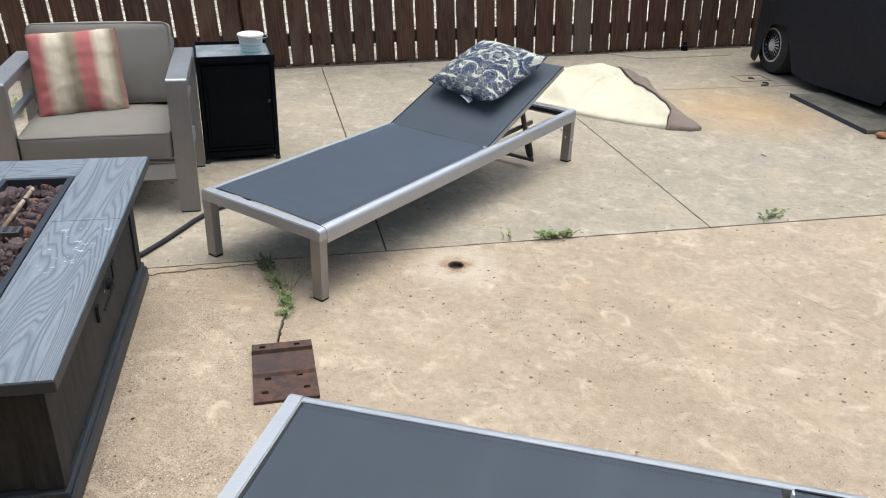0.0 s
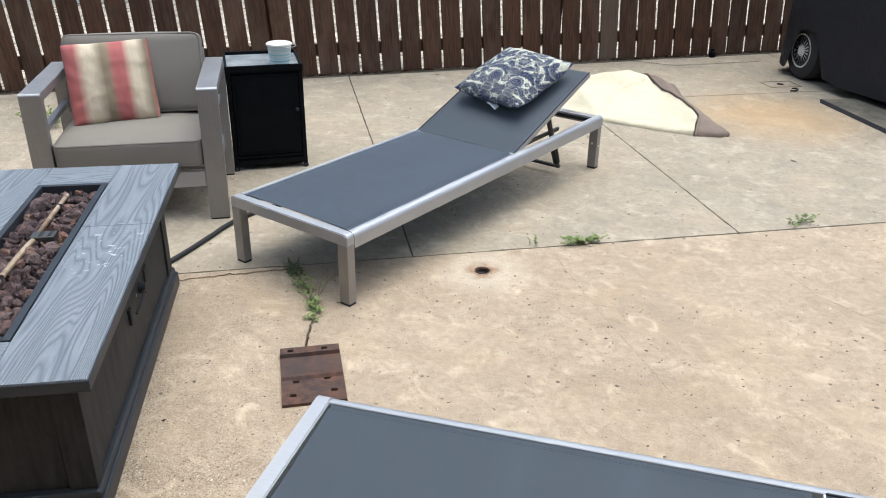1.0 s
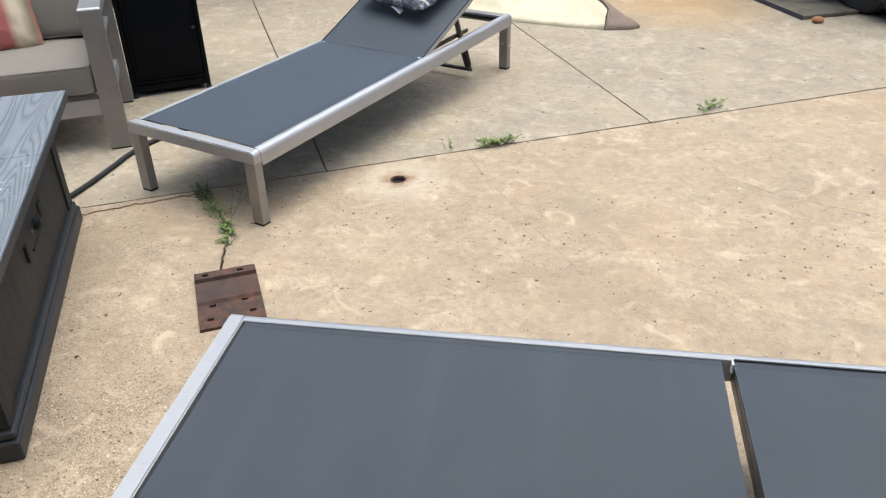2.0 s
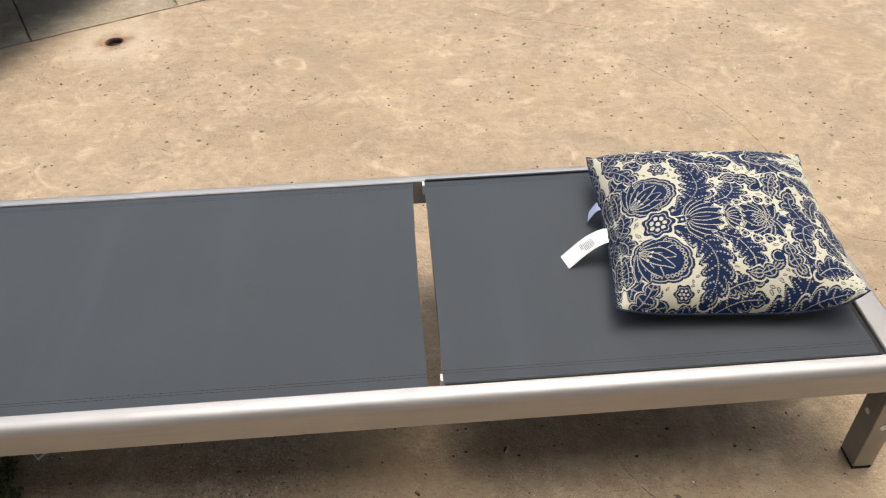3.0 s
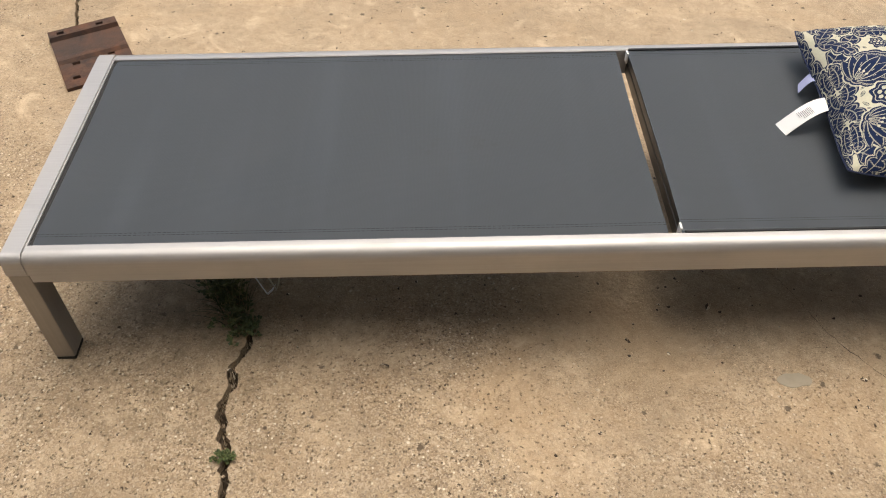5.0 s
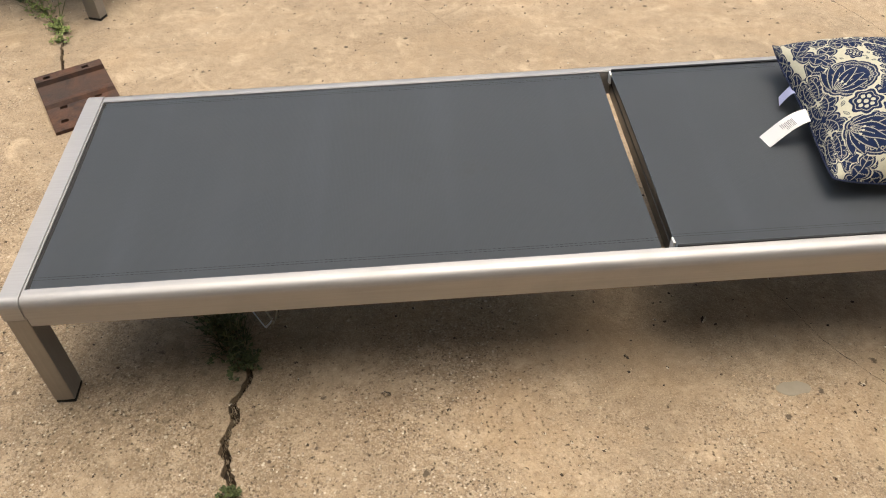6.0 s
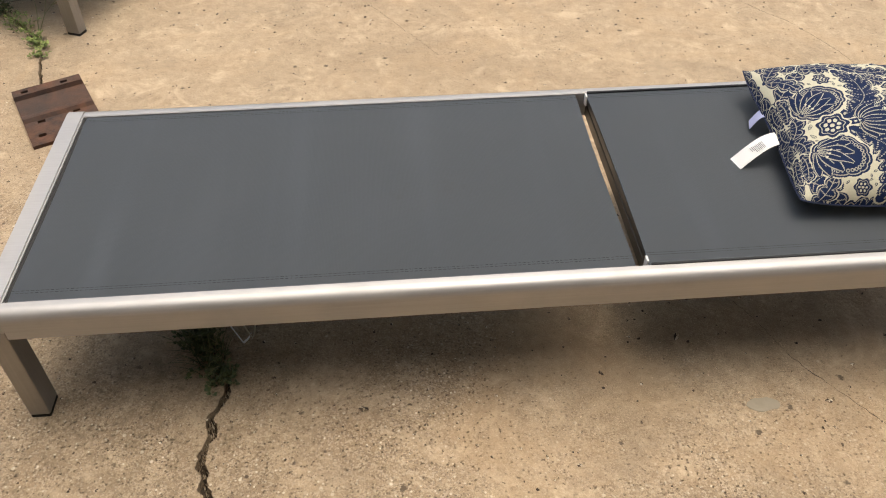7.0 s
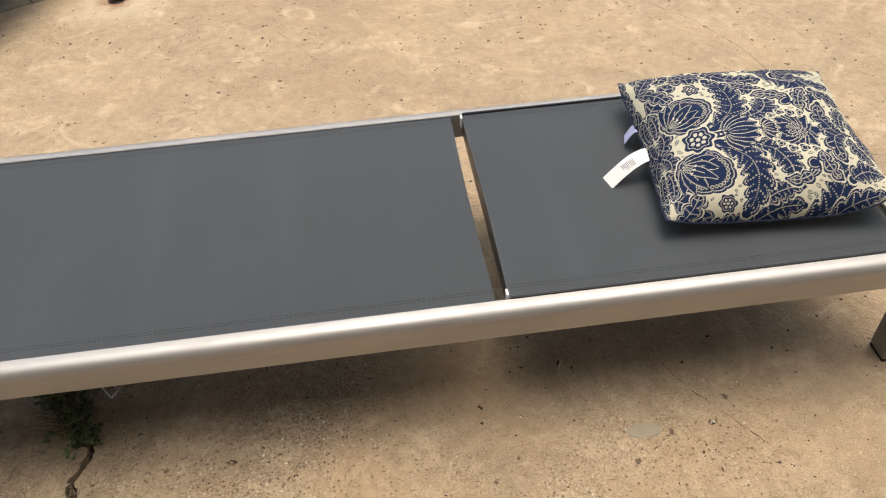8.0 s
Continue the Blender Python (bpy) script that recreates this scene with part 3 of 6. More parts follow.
DRAIN = (0.081, 2.008)
edge_a = rough_line(uv(-6.0, V_A), Vector(CRACK[0]), 0.06, 0.006, 3)
edge_b = rough_line(Vector(CRACK[0]), uv(7.0, V_A), 0.06, 0.006, 4)
west = [tuple(p) for p in edge_a[:-1]] + [tuple(p) for p in crack_side(1)[1:]] + [(-7.0, -5.0)]
east = [tuple(p) for p in crack_side(-1)[1:]] + [(7.0, -5.0)] + [tuple(p) for p in edge_b[::-1][:-1]]
part("slab", plate(west, -0.08, 0.0), CONCRETE_NEAR, pavement)
part("slab", plate(east, -0.08, 0.0, [circle(DRAIN, 0.034, 28, 0.003)]), CONCRETE_NEAR, pavement)
J = 0.0042
lo = V_A + 0.019
for i, (u0, u1) in enumerate(((-6.0, -0.84), (-0.84, U_C), (U_C, U_B))):
    slab([uv(u0 + J, lo), uv(u1 - J, lo), uv(u1 - J, fence_v(u1)), uv(u0 + J, fence_v(u0))], CONCRETE_FAR, 20 + 5 * i)
for i, (u0, u1) in enumerate(((U_B, 4.55), (4.55, 7.5))):
    slab([uv(u0 + J, lo), uv(u1 - J, lo), uv(u1 - J, V_D - J + 0.02 * i), uv(u0 + J, V_D - J)], CONCRETE_FAR, 40 + 5 * i)
    slab([uv(u0 + J, V_D + J), uv(u1 - J, V_D + J + 0.02 * i), uv(u1 - J, fence_v(u1)), uv(u0 + J, fence_v(u0))], CONCRETE_FAR, 60 + 5 * i)

# dirt packed into the joints
def joint(a, b, wide, seed):
    up, down = rough_line(a, b, 0.04, 0.004, seed), rough_line(a, b, 0.04, 0.004, seed + 7)
    side = Vector((-(b - a).y, (b - a).x)).normalized() * wide / 2
    loop = [tuple(p + side) for p in up] + [tuple(p - side) for p in down[::-1]]
    part("joint_dirt", plate(loop, -0.05, -0.0025), JOINT, pavement)


joint(uv(-6.0, V_A + 0.0095), uv(7.0, V_A + 0.0095), 0.036, 70)
for u in (-0.84, U_C, U_B, 4.55):
    joint(uv(u, V_A + 0.01), uv(u, fence_v(u) - 0.01), 0.016, 80 + u)
joint(uv(U_B, V_D), uv(7.5, V_D + 0.02), 0.016, 95)

joint(Vector((1.829, 5.71)), Vector((1.93, 6.013)), 0.014, 101)

# hairline cracks
for k, way in enumerate((
        [(1.46, 0.17), (1.491, 0.108), (1.525, 0.010), (1.551, -0.036), (1.584, -0.081), (1.61, -0.12), (1.68, -0.22)],
        [(1.95, 1.66), (2.034, 1.524), (2.092, 1.45), (2.141, 1.335), (2.181, 1.227), (2.205, 1.098), (2.221, 0.895), (2.256, 0.67)],
        [(2.256, 0.67), (2.294, 0.64), (2.367, 0.618), (2.62, 0.56)],
        [(1.20, 2.56), (1.274, 2.446), (1.413, 2.183), (1.602, 2.027), (1.684, 2.003), (1.886, 1.916)],
        [(0.291, 2.357), (0.423, 2.105), (0.60, 1.78), (0.74, 1.55), (0.871, 1.325)])):
    line = []
    for p, q in zip(way, way[1:]):
        line += rough_line(Vector(p), Vector(q), 0.012, 0.004, 130 + k)[:-1]
    line.append(Vector(way[-1]))
    left, right = [], []
    for i, p in enumerate(line):
        d = (line[min(i + 1, len(line) - 1)] - line[max(i - 1, 0)]).normalized()
        wide = (0.00038 if k < 3 else 0.00025) * max(0.06, 0.4 + 2.4 * noise.noise((i * 0.31, k * 3.0, 1.0))) * min(1, 0.2 + i / 6, 0.2 + (len(line) - 1 - i) / 6)
        left.append((p.x - d.y * wide, p.y + d.x * wide))
        right.append((p.x + d.y * wide, p.y - d.x * wide))
    part("hairline_crack", plate(left + right[::-1], -0.002, 0.0006), JOINT, pavement)

# crumbs lodged in the crack
rng = random.Random(21)
bm = bmesh.new()
lodged = [Vector(p) for p in CRACK]
for i in range(420):
    k = rng.randrange(12, 30) if i > 60 else rng.randrange(3, 12)
    p = lodged[k].lerp(lodged[k + 1], rng.random()) + Vector((rng.uniform(-0.006, 0.006), rng.uniform(-0.004, 0.004)))
    r = rng.choice((0.0015, 0.002, 0.003, 0.004))
    ring = [bm.verts.new((p.x + r * rng.uniform(0.6, 1.4) * math.cos(a), p.y + r * rng.uniform(0.6, 1.4) * math.sin(a), -0.0195)) for a in (0.3, 1.6, 2.9, 4.1, 5.3)]
    tip = bm.verts.new((p.x, p.y, rng.uniform(-0.014, -0.002)))
    for j in range(5):
        bm.faces.new((ring[j], ring[(j + 1) % 5], tip))
solid("crack_crumbs", bm, GRIT, "dark crumbs of soil and stone lodged in the crack", "crumbs", kind="stuff", smooth=20)

# thin skim of mortar left along the joint and by the fence
skim = [uv(3.50, 5.24), uv(4.30, 5.30), uv(4.42, 5.46), uv(3.52, 5.50), uv(3.20, 5.46)]
loop = []
for i, c in enumerate(skim):
    loop += rough_line(c, skim[(i + 1) % len(skim)], 0.05, 0.02, 90 + i)[:-1]
solid("mortar_patch", plate([tuple(p) for p in loop], 0.0005, 0.004), CONCRETE_FAR, "thin grey mortar patch on the concrete by the fence", "mortar patch", kind="structure")

spot = [(1.425 + 0.034 * (1 + 0.25 * noise.noise((k * 0.9, 3, 0))) * math.cos(k * 0.393), -0.112 + 0.017 * (1 + 0.3 * noise.noise((k * 0.8, 8, 0))) * math.sin(k * 0.393)) for k in range(16)]
solid("mortar_spot", plate(spot, 0.0003, 0.0012), MORTAR, "small grey mortar splash on the concrete", "mortar", kind="structure")

# crumbling mortar along the joint by the fire table
ridge = rough_line(uv(-0.30, V_A - 0.004), uv(0.17, V_A - 0.004), 0.02, 0.004, 31) + rough_line(uv(0.17, V_A - 0.018), uv(-0.30, V_A - 0.050), 0.02, 0.022, 33)
solid("mortar_ridge", plate([tuple(p) for p in ridge], 0.0005, 0.006), CONCRETE_NEAR, "crumbling mortar ridge along the patio joint", "mortar", kind="structure")

# floor drain
drain = base("floor_drain", at(*DRAIN, 0), "small round rusty floor drain set in concrete", "drain", kind="structure")
part("pipe", lathe([(0.030, 0.001), (0.032, 0.001), (0.032, -0.07), (0.026, -0.07), (0.026, -0.004), (0.030, 0.001)], 24), RUST, drain)
part("bottom", lathe([(0.0, -0.018), (0.026, -0.018), (0.026, -0.02), (0.0, -0.02)], 24), BLACK_RUBBER, drain)

# loose grit and crumbs lying on the slabs
rng = random.Random(5)
bm = bmesh.new()
for i in range(5200):
    if i < 4000:
        x, y = rng.uniform(-0.8, 2.6), rng.uniform(-0.75, 2.0)
    else:
        x, y = rng.uniform(-2.5, 3.2), rng.uniform(0.5, 5.2)
    s = rng.choice((0.0010, 0.0012, 0.0014, 0.0018, 0.0022, 0.0028, 0.0038)) * (1.0 if y < 1.5 else 1.3)
    vs = [bm.verts.new((x + s * rng.uniform(0.6, 1.6) * math.cos(a), y + s * rng.uniform(0.6, 1.6) * math.sin(a), 0.0)) for a in (0.3, 1.6, 2.9, 4.1, 5.3)]
    tip = bm.verts.new((x + s * 0.3 * rng.uniform(-1, 1), y, s * rng.uniform(0.5, 1.1)))
    for k in range(5):
        bm.faces.new((vs[k], vs[(k + 1) % 5], tip))
solid("grit", bm, GRIT, "loose dark and pale grit scattered over the concrete", "grit", kind="stuff", smooth=20)

# ---- fence and what closes the place ----
fence = base("fence", at(*FENCE_AT, FENCE_TURN), "dark brown stained wooden fence of upright boards with narrow gaps", "fence", kind="structure")
for z0, z1 in ((0.155, 0.250), (0.92, 1.01), (1.62, 1.71)):
    part("rail", box(-7.0, 9.0, 0.022, 0.060, z0, z1, 0.004), FENCE, fence)
for i in range(-5, 4):
    part("post", box(i * 2.4 - 0.3, i * 2.4 - 0.21, 0.062, 0.152, -0.1, 1.80, 0.005), FENCE, fence)

behind = FENCE_AT + FN * 0.1
bm = plate([tuple(behind - 12 * FU), tuple(behind + 14 * FU), tuple(behind + 14 * FU + 9 * FN), tuple(behind - 12 * FU + 9 * FN)], -0.019, 0.0)
solid("gravel_ground", bm, GRAVEL, "pale gravel ground behind the fence", "gravel", kind="structure")
solid("wall_north", box(-12, 14, 4.2, 4.4, 0, 2.6, 0.01), STUCCO, "pale stucco wall beyond the fence", "wall", kind="structure", m=at(*FENCE_AT, FENCE_TURN))
# unseen wall and roof, added to hold back sky light and set the bounce
solid("wall_house", box(-7, 8, -2.35, -2.1, 0, 3.0, 0.01), BLOCK_STUCCO, "plain tan stucco wall added out of view to block light", "wall", kind="structure", m=at(0, 0, 4))
solid("patio_roof", box(-7, 8, -2.09, -1.10, 2.45, 2.62, 0.01), BLOCK_STUCCO, "plain roof added out of view to block sky light", "roof", kind="structure", m=at(0, 0, 4))


# ---- loungers ----
LONG, WIDE, TOP = 2.045, 0.656, 0.300
RAIL = [(0.0, -0.063), (0.0, -0.021), (0.0015, -0.014), (0.0050, -0.008), (0.010, -0.0035), (0.016, -0.001), (0.022, 0.0), (0.032, 0.0), (0.034, -0.002), (0.034, -0.063)]


def sling(length, width, sag, seed):
    """A stretched panel of mesh cloth from x = 0 to length, y = 0 in its middle."""
    bm = bmesh.new()
    nx, ny = 44, 18
    rows = []
    for i in range(nx + 1):
        row = []
        for j in range(ny + 1):
            f, g = i / nx, 2 * j / ny - 1
            z = -sag * (1 - g * g) * (1 - (2 * f - 1) ** 6) + 0.0012 * noise.noise((f * 5, g * 3, seed)) - 0.004 * max(0, abs(g) - 0.94) / 0.06
            x = length * f + 0.004 * (1 - g * g) * (-1 if f > 0.5 else 1) * (abs(2 * f - 1) ** 8)
            row.append(bm.verts.new((x, g * width / 2, z)))
        rows.append(row)
    for a, b in zip(rows, rows[1:]):
        for j in range(ny):
            bm.faces.new((a[j], b[j], b[j + 1], a[j + 1]))
    faces = list(bm.faces)
    out = bmesh.ops.extrude_face_region(bm, geom=faces)
    for v in out["geom"]:
        if isinstance(v, bmesh.types.BMVert):
            v.co.z -= 0.003
    bmesh.ops.recalc_face_normals(bm, faces=bm.faces)
    return bm


def seams(length, width, sag, bm=None):
    """Two rows of stitching along each edge of a panel."""
    bm = bm or bmesh.new()
    for side in (-1, 1):
        for inset in (0.020, 0.026):
            y = side * (width / 2 - inset)
            g = 2 * y / width
            k = 130
            for i in range(k):
                f0, f1 = (i + 0.15) / k, (i + 0.85) / k
                zs = [-sag * (1 - g * g) * (1 - (2 * f - 1) ** 6) + 0.0016 for f in (f0, f1)]
                a = [bm.verts.new((length * f, y + w, z)) for f, z in zip((f0, f1), zs) for w in (-0.0004, 0.0004)]
                bm.faces.new((a[0], a[2], a[3], a[1]))
    return bm


def lounger(m, tilt, label):
    """Foot end at x = 0, head at x = LONG, y = 0 in the middle, feet on z = 0."""
    thing = base("sun_lounger", m, label, "sun lounger", "sun loungers on the patio")
    h = WIDE / 2
    for side in (-1, 1):
        prof = [(side * (h - y), TOP + z) for y, z in RAIL]
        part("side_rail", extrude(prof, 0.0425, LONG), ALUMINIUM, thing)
    # end bars, flat on top
    r = 0.018
    arc = [(h - r + r * math.cos(a), TOP - r + r * math.sin(a)) for a in np.linspace(0, math.pi / 2, 7)]
    loop = [(h, TOP - 0.0455)] + arc + [(-y, z) for y, z in arc[::-1]] + [(-h, TOP - 0.0455)]
    bar = extrude(loop, 0.0, 0.042)
    bmesh.ops.bevel(bar, geom=[e for e in bar.edges if e.verts[0].co.x == e.verts[1].co.x and min(v.co.z for v in e.verts) > TOP - 0.04], offset=0.0035, segments=2, affect="EDGES")
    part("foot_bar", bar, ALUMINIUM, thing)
    # solid black strips give the end gaps their darkness by colour
    part("gap_strip", box(0.0425, 0.0500, -h + 0.035, h - 0.035, TOP - 0.020, TOP - 0.007, 0.0), BLACK_RUBBER, thing, "black strip standing in for the dark gap at the bar")
    part("gap_strip", box(1.9785, LONG - 0.0525, -h + 0.036, h - 0.036, TOP - 0.030, TOP - 0.012, 0.0), BLACK_RUBBER, thing, "black strip standing in for the dark gap at the bar")
    part("head_bar", box(LONG - 0.052, LONG - 0.002, -h + 0.0345, h - 0.0345, TOP - 0.045, TOP - 0.004, 0.006, 3), ALUMINIUM_UP_SHADED, thing)
    part("cross_bar", box(1.22, 1.25, -h + 0.032, h - 0.032, TOP - 0.062, TOP - 0.032, 0.004), DARK_ALUMINIUM, thing)
    for x0, x1 in ((0.001, 0.0415), (LONG - 0.0425, LONG - 0.0015)):
        for side in (-1, 1):
            y0, y1 = sorted((side * (h - 0.0005), side * (h - 0.052)))
            top = TOP - 0.046 if x0 < 1 else TOP - 0.0635
            leg = part("leg", box(x0, x1, y0, y1, 0.008, top, 0.004), ALUMINIUM_UP_SHADED, thing)
            part("foot_cap", box(x0 + 0.001, x1 - 0.001, y0 + 0.001, y1 - 0.001, 0.0, 0.0085, 0.002), BLACK_RUBBER, leg, "black plastic foot")
            if x0 > 1:
                y = side * h
                part("bolt", tube([(LONG - 0.022, y - 0.003 * side, 0.13), (LONG - 0.022, y + 0.001 * side, 0.13)], 0.006, 10), WHITE_PLASTIC, leg)
                part("bolt", tube([(LONG - 0.0435, y - side * 0.03, 0.145), (LONG - 0.0395, y - side * 0.03, 0.145)], 0.006, 10), WHITE_PLASTIC, leg)
    w = WIDE - 0.066
    cloth = part("seat_sling", sling(1.1415, w, 0.008, 1), SLING, thing)
    cloth.matrix_basis = Matrix.Translation((0.0505, 0, TOP - 0.001))
    part("stitching", seams(1.1415, w, 0.008), STITCH, cloth)["kind"] = "stuff"
    # hinged back
    reach = 1.216 if not tilt else 1.187
    hinge = Matrix.Translation((reach, 0, TOP + (0.001 if not tilt else -0.002))) @ Matrix.Rotation(-radians(tilt), 4, "Y")
    size = 0.760
    wb = w - 0.006
    back = part("back_frame", box(0.003, 0.020, -wb / 2, wb / 2, -0.026, -0.006, 0.003), DARK_ALUMINIUM, thing, "dark metal frame of the back")
    back.matrix_basis = hinge
    for y0, y1, x0, x1 in ((-wb / 2 - 0.004, -wb / 2 + 0.018, 0.002, size + 0.004), (wb / 2 - 0.018, wb / 2 + 0.004, 0.002, size + 0.004), (-wb / 2 + 0.019, wb / 2 - 0.019, size - 0.018, size + 0.003)):
        part("bar", box(x0, x1, y0, y1, -0.027, -0.0045, 0.003), DARK_ALUMINIUM if not tilt else ALUMINIUM, back)
    for y in (-wb / 2 + 0.012, wb / 2 - 0.012):
        part("end_cap", box(-0.003, 0.0015, y - 0.008, y + 0.008, -0.024, 0.002, 0.001), WHITE_PLASTIC, back, "white plastic end cap")
    panel = part("back_sling", sling(size, wb, 0.006, 2), SLING, thing)
    panel.matrix_basis = hinge @ Matrix.Translation((0, 0, 0.001))
    # black strips put the dark gap between sling and rail into colour
    for side in (-1, 1):
        y0, y1 = sorted((side * (wb / 2 - 0.001), side * (wb / 2 + 0.0042)))
        part("hem", box(0.004, size + 0.002, y0, y1, -0.004, 0.0010, 0.0012, 1), GAP_BLACK, panel, "black strip standing in for the dark gap beside the rail")
    part("stitching", seams(size, wb, 0.006), STITCH, panel)["kind"] = "stuff"
    if tilt:
        # the stay under the raised back
        a = radians(tilt)
        hold = Vector((1.187 + 0.47 * math.cos(a), 0, TOP + 0.47 * math.sin(a) - 0.03))
        for y in (-0.20, 0.20):
            part("stay", tube([hold + Vector((0, y, 0)), Vector((1.80, y, 0.050))], 0.014, 8), DARK_ALUMINIUM, thing)
            part("ratchet", tube([Vector((1.80, y, 0.050)).lerp(hold + Vector((0, y, 0)), 0.06), Vector((1.80, y, 0.050)).lerp(hold + Vector((0, y, 0)), 0.42)], [0.019, 0.021], 8), BLACK_RUBBER, thing)
            part("slotted_bar", box(1.46, 1.82, y + 0.014, y + 0.030, TOP - 0.060, TOP - 0.040, 0.003), DARK_ALUMINIUM, thing)
        part("stay_bar", tube([(1.80, -0.215, 0.046), (1.80, 0.215, 0.046)], 0.011, 8), DARK_ALUMINIUM, thing)
    return thing


lounger(at(-0.044, 0.300, 0), 0, "brushed aluminium sun lounger with flat grey mesh sling")
L2_TURN = 68.4
L2D = Vector((math.cos(radians(L2_TURN)), math.sin(radians(L2_TURN))))
L2L = Vector((-L2D.y, L2D.x))
L2_O = Vector((-0.350, 1.582)) - 0.022 * L2D + 0.304 * L2L
lounger(at(*L2_O, L2_TURN), 20.0, "brushed aluminium sun lounger with raised grey mesh back")


# ---- scatter pillows ----
def damask(X, Y, fine=1.0):
    """Printed cloth: 1 where it is navy, 0 where it is cream, over -1 .. 1."""
    X, Y = X * fine, Y * fine
    X = X * 1.47 + 0.165
    X = np.where(X > 1.36, 2.72 - X, np.where(X < -1.10, -2.20 - X, X))
    Y = (Y + 0.25) * 1.40
    ink = np.zeros_like(X)
    Ym = np.abs(Y)
    Ym = np.where(Ym > 1.12, 2.24 - Ym, Ym)

    def petal(cx, cy, ang, length, width, Y0=Ym, tip=1.0, veins=True):
        c, s = math.cos(ang), math.sin(ang)
        near = (np.abs(X - cx) < length * 1.2) & (np.abs(Y0 - cy) < length * 1.2)
        a = ((X[near] - cx) * c + (Y0[near] - cy) * s) / length
        q = np.abs(-(X[near] - cx) * s + (Y0[near] - cy) * c) / width
        ok = (a > 0) & (a < 1)
        prof = np.where(ok, np.sin(np.pi * np.clip(a, 0, 1) ** tip) ** 0.7, 0)
        part_ = ink[near]
        part_[ok & (q < prof)] = 1.0
        t = 0.0050 / width
        if veins:
            part_[ok & (np.abs(q - (prof - 0.012 / width)) < t) & (a > 0.06) & (a < 0.97) & (prof > 0.3)] = 0.22
            part_[ok & (q < t * 0.8) & (a > 0.1) & (a < 0.6)] = 0.25
        ink[near] = part_

    def dot(cx, cy, r, v=1.0, Y0=Ym, lobes=0, swell=0.0):
        dx, dy = X - cx, Y0 - cy
        d, th = np.hypot(dx, dy), np.arctan2(dy, dx)
        ink[d < r * (1 + swell * np.cos(lobes * th))] = v

    def rosette(cx, cy, r, lobes, Y0=Ym):
        dot(cx, cy, r * 1.14, 0.0, Y0, lobes, 0.10)
        dot(cx, cy, r, 1.0, Y0, lobes, 0.12)
        dot(cx, cy, r * 0.78, 0.2, Y0, lobes, 0.10)
        dot(cx, cy, r * 0.72, 1.0, Y0, lobes, 0.10)
        for k in range(lobes):
            a = 2 * math.pi * k / lobes
            dot(cx + 0.43 * r * math.cos(a), cy + 0.43 * r * math.sin(a), r * 0.14, 0.05, Y0)
        dot(cx, cy, r * 0.15, 0.05, Y0)

    def stroke(pts, w, v=1.0):
        best = np.full_like(X, 9.0)
        for (x0, y0), (x1, y1) in zip(pts, pts[1:]):
            dx, dy = x1 - x0, y1 - y0
            t = np.clip(((X - x0) * dx + (Ym - y0) * dy) / (dx * dx + dy * dy), 0, 1)
            best = np.minimum(best, np.hypot(X - x0 - t * dx, Ym - y0 - t * dy))
        ink[best < w] = v

    def curl(cx, cy, r, start, turns, w=0.020):
        pts = [(cx + r * (1 - k / 26) * math.cos(start + turns * 2 * math.pi * k / 22), cy + r * (1 - k / 26) * math.sin(start + turns * 2 * math.pi * k / 22)) for k in range(23)]
        stroke(pts, w)
        stroke(pts, w * 0.25, 0.25)
        dot(pts[-1][0], pts[-1][1], w * 1.9)

    def leaf(p0, p1, p2, size, lobes, Y0=Ym):
        """A lobed leaf along a bent spine, with a pale line inside its edge."""
        best, where = np.full_like(X, 9.0), np.zeros_like(X)
        k = 48
        for i in range(k + 1):
            t = i / k
            x, y = ((1 - t) ** 2 * p0[c] + 2 * t * (1 - t) * p1[c] + t * t * p2[c] for c in (0, 1))
            d = np.hypot(X - x, Y0 - y)
            closer = d < best
            best[closer] = d[closer]
            where[closer] = t
        swept = where - 0.75 * best
        scallop = np.abs(np.sin(np.pi * lobes * swept)) ** 0.6
        room = np.sin(np.pi * np.clip(0.06 + 0.90 * where, 0, 1)) ** 0.55
        half = 1.07 * size * room * (0.45 + 0.55 * scallop)
        inner = half - 0.030
        ink[best < half + 0.017] = 0.0
        ink[best < half] = 1.0
        ink[(np.abs(best - inner) < 0.0062) & (inner > 0.012)] = 0.35
        ink[(best < 0.0062) & (where > 0.02) & (where < 0.95)] = 0.35
        vein = (np.abs(np.cos(np.pi * lobes * swept)) < 0.11) & (best < 0.75 * half)
        ink[vein] = 0.40

    def fan(cx, cy, rx, ry, turn, bx, by):
        """A big side bloom: a scalloped body with pointed petals drawn in it."""
        c, s = math.cos(turn), math.sin(turn)
        u, v = ((X - cx) * c + (Ym - cy) * s) / rx, (-(X - cx) * s + (Ym - cy) * c) / ry
        rr, th = np.hypot(u, v), np.arctan2(v, u)
        body = 1.02 + 0.07 * np.abs(np.sin(6 * th)) ** 0.5
        ink[rr < body + 0.06] = 0.0
        ink[rr < body] = 1.0
        ink[np.abs(rr - body + 0.10) < 0.022] = 0.35
        for k in range(18):
            a = -1.9 + k * 0.21
            x, y = cx + 0.80 * (rx * math.cos(a) * c - ry * math.sin(a) * s), cy + 0.80 * (rx * math.cos(a) * s + ry * math.sin(a) * c)
            d = np.hypot(X - x, Ym - y)
            ink[np.abs(d - 0.017) < 0.0052] = 0.35
        for k, a in enumerate((-0.30, 1.65, 0.02, 1.32, 0.34, 1.0, 0.66)):
            petal(bx, by, a, 0.36 + 0.02 * k, 0.070, tip=0.85)
        for a in (0.30, 0.95, 0.62):
            petal(bx, by, a, 0.17, 0.030, tip=0.8)
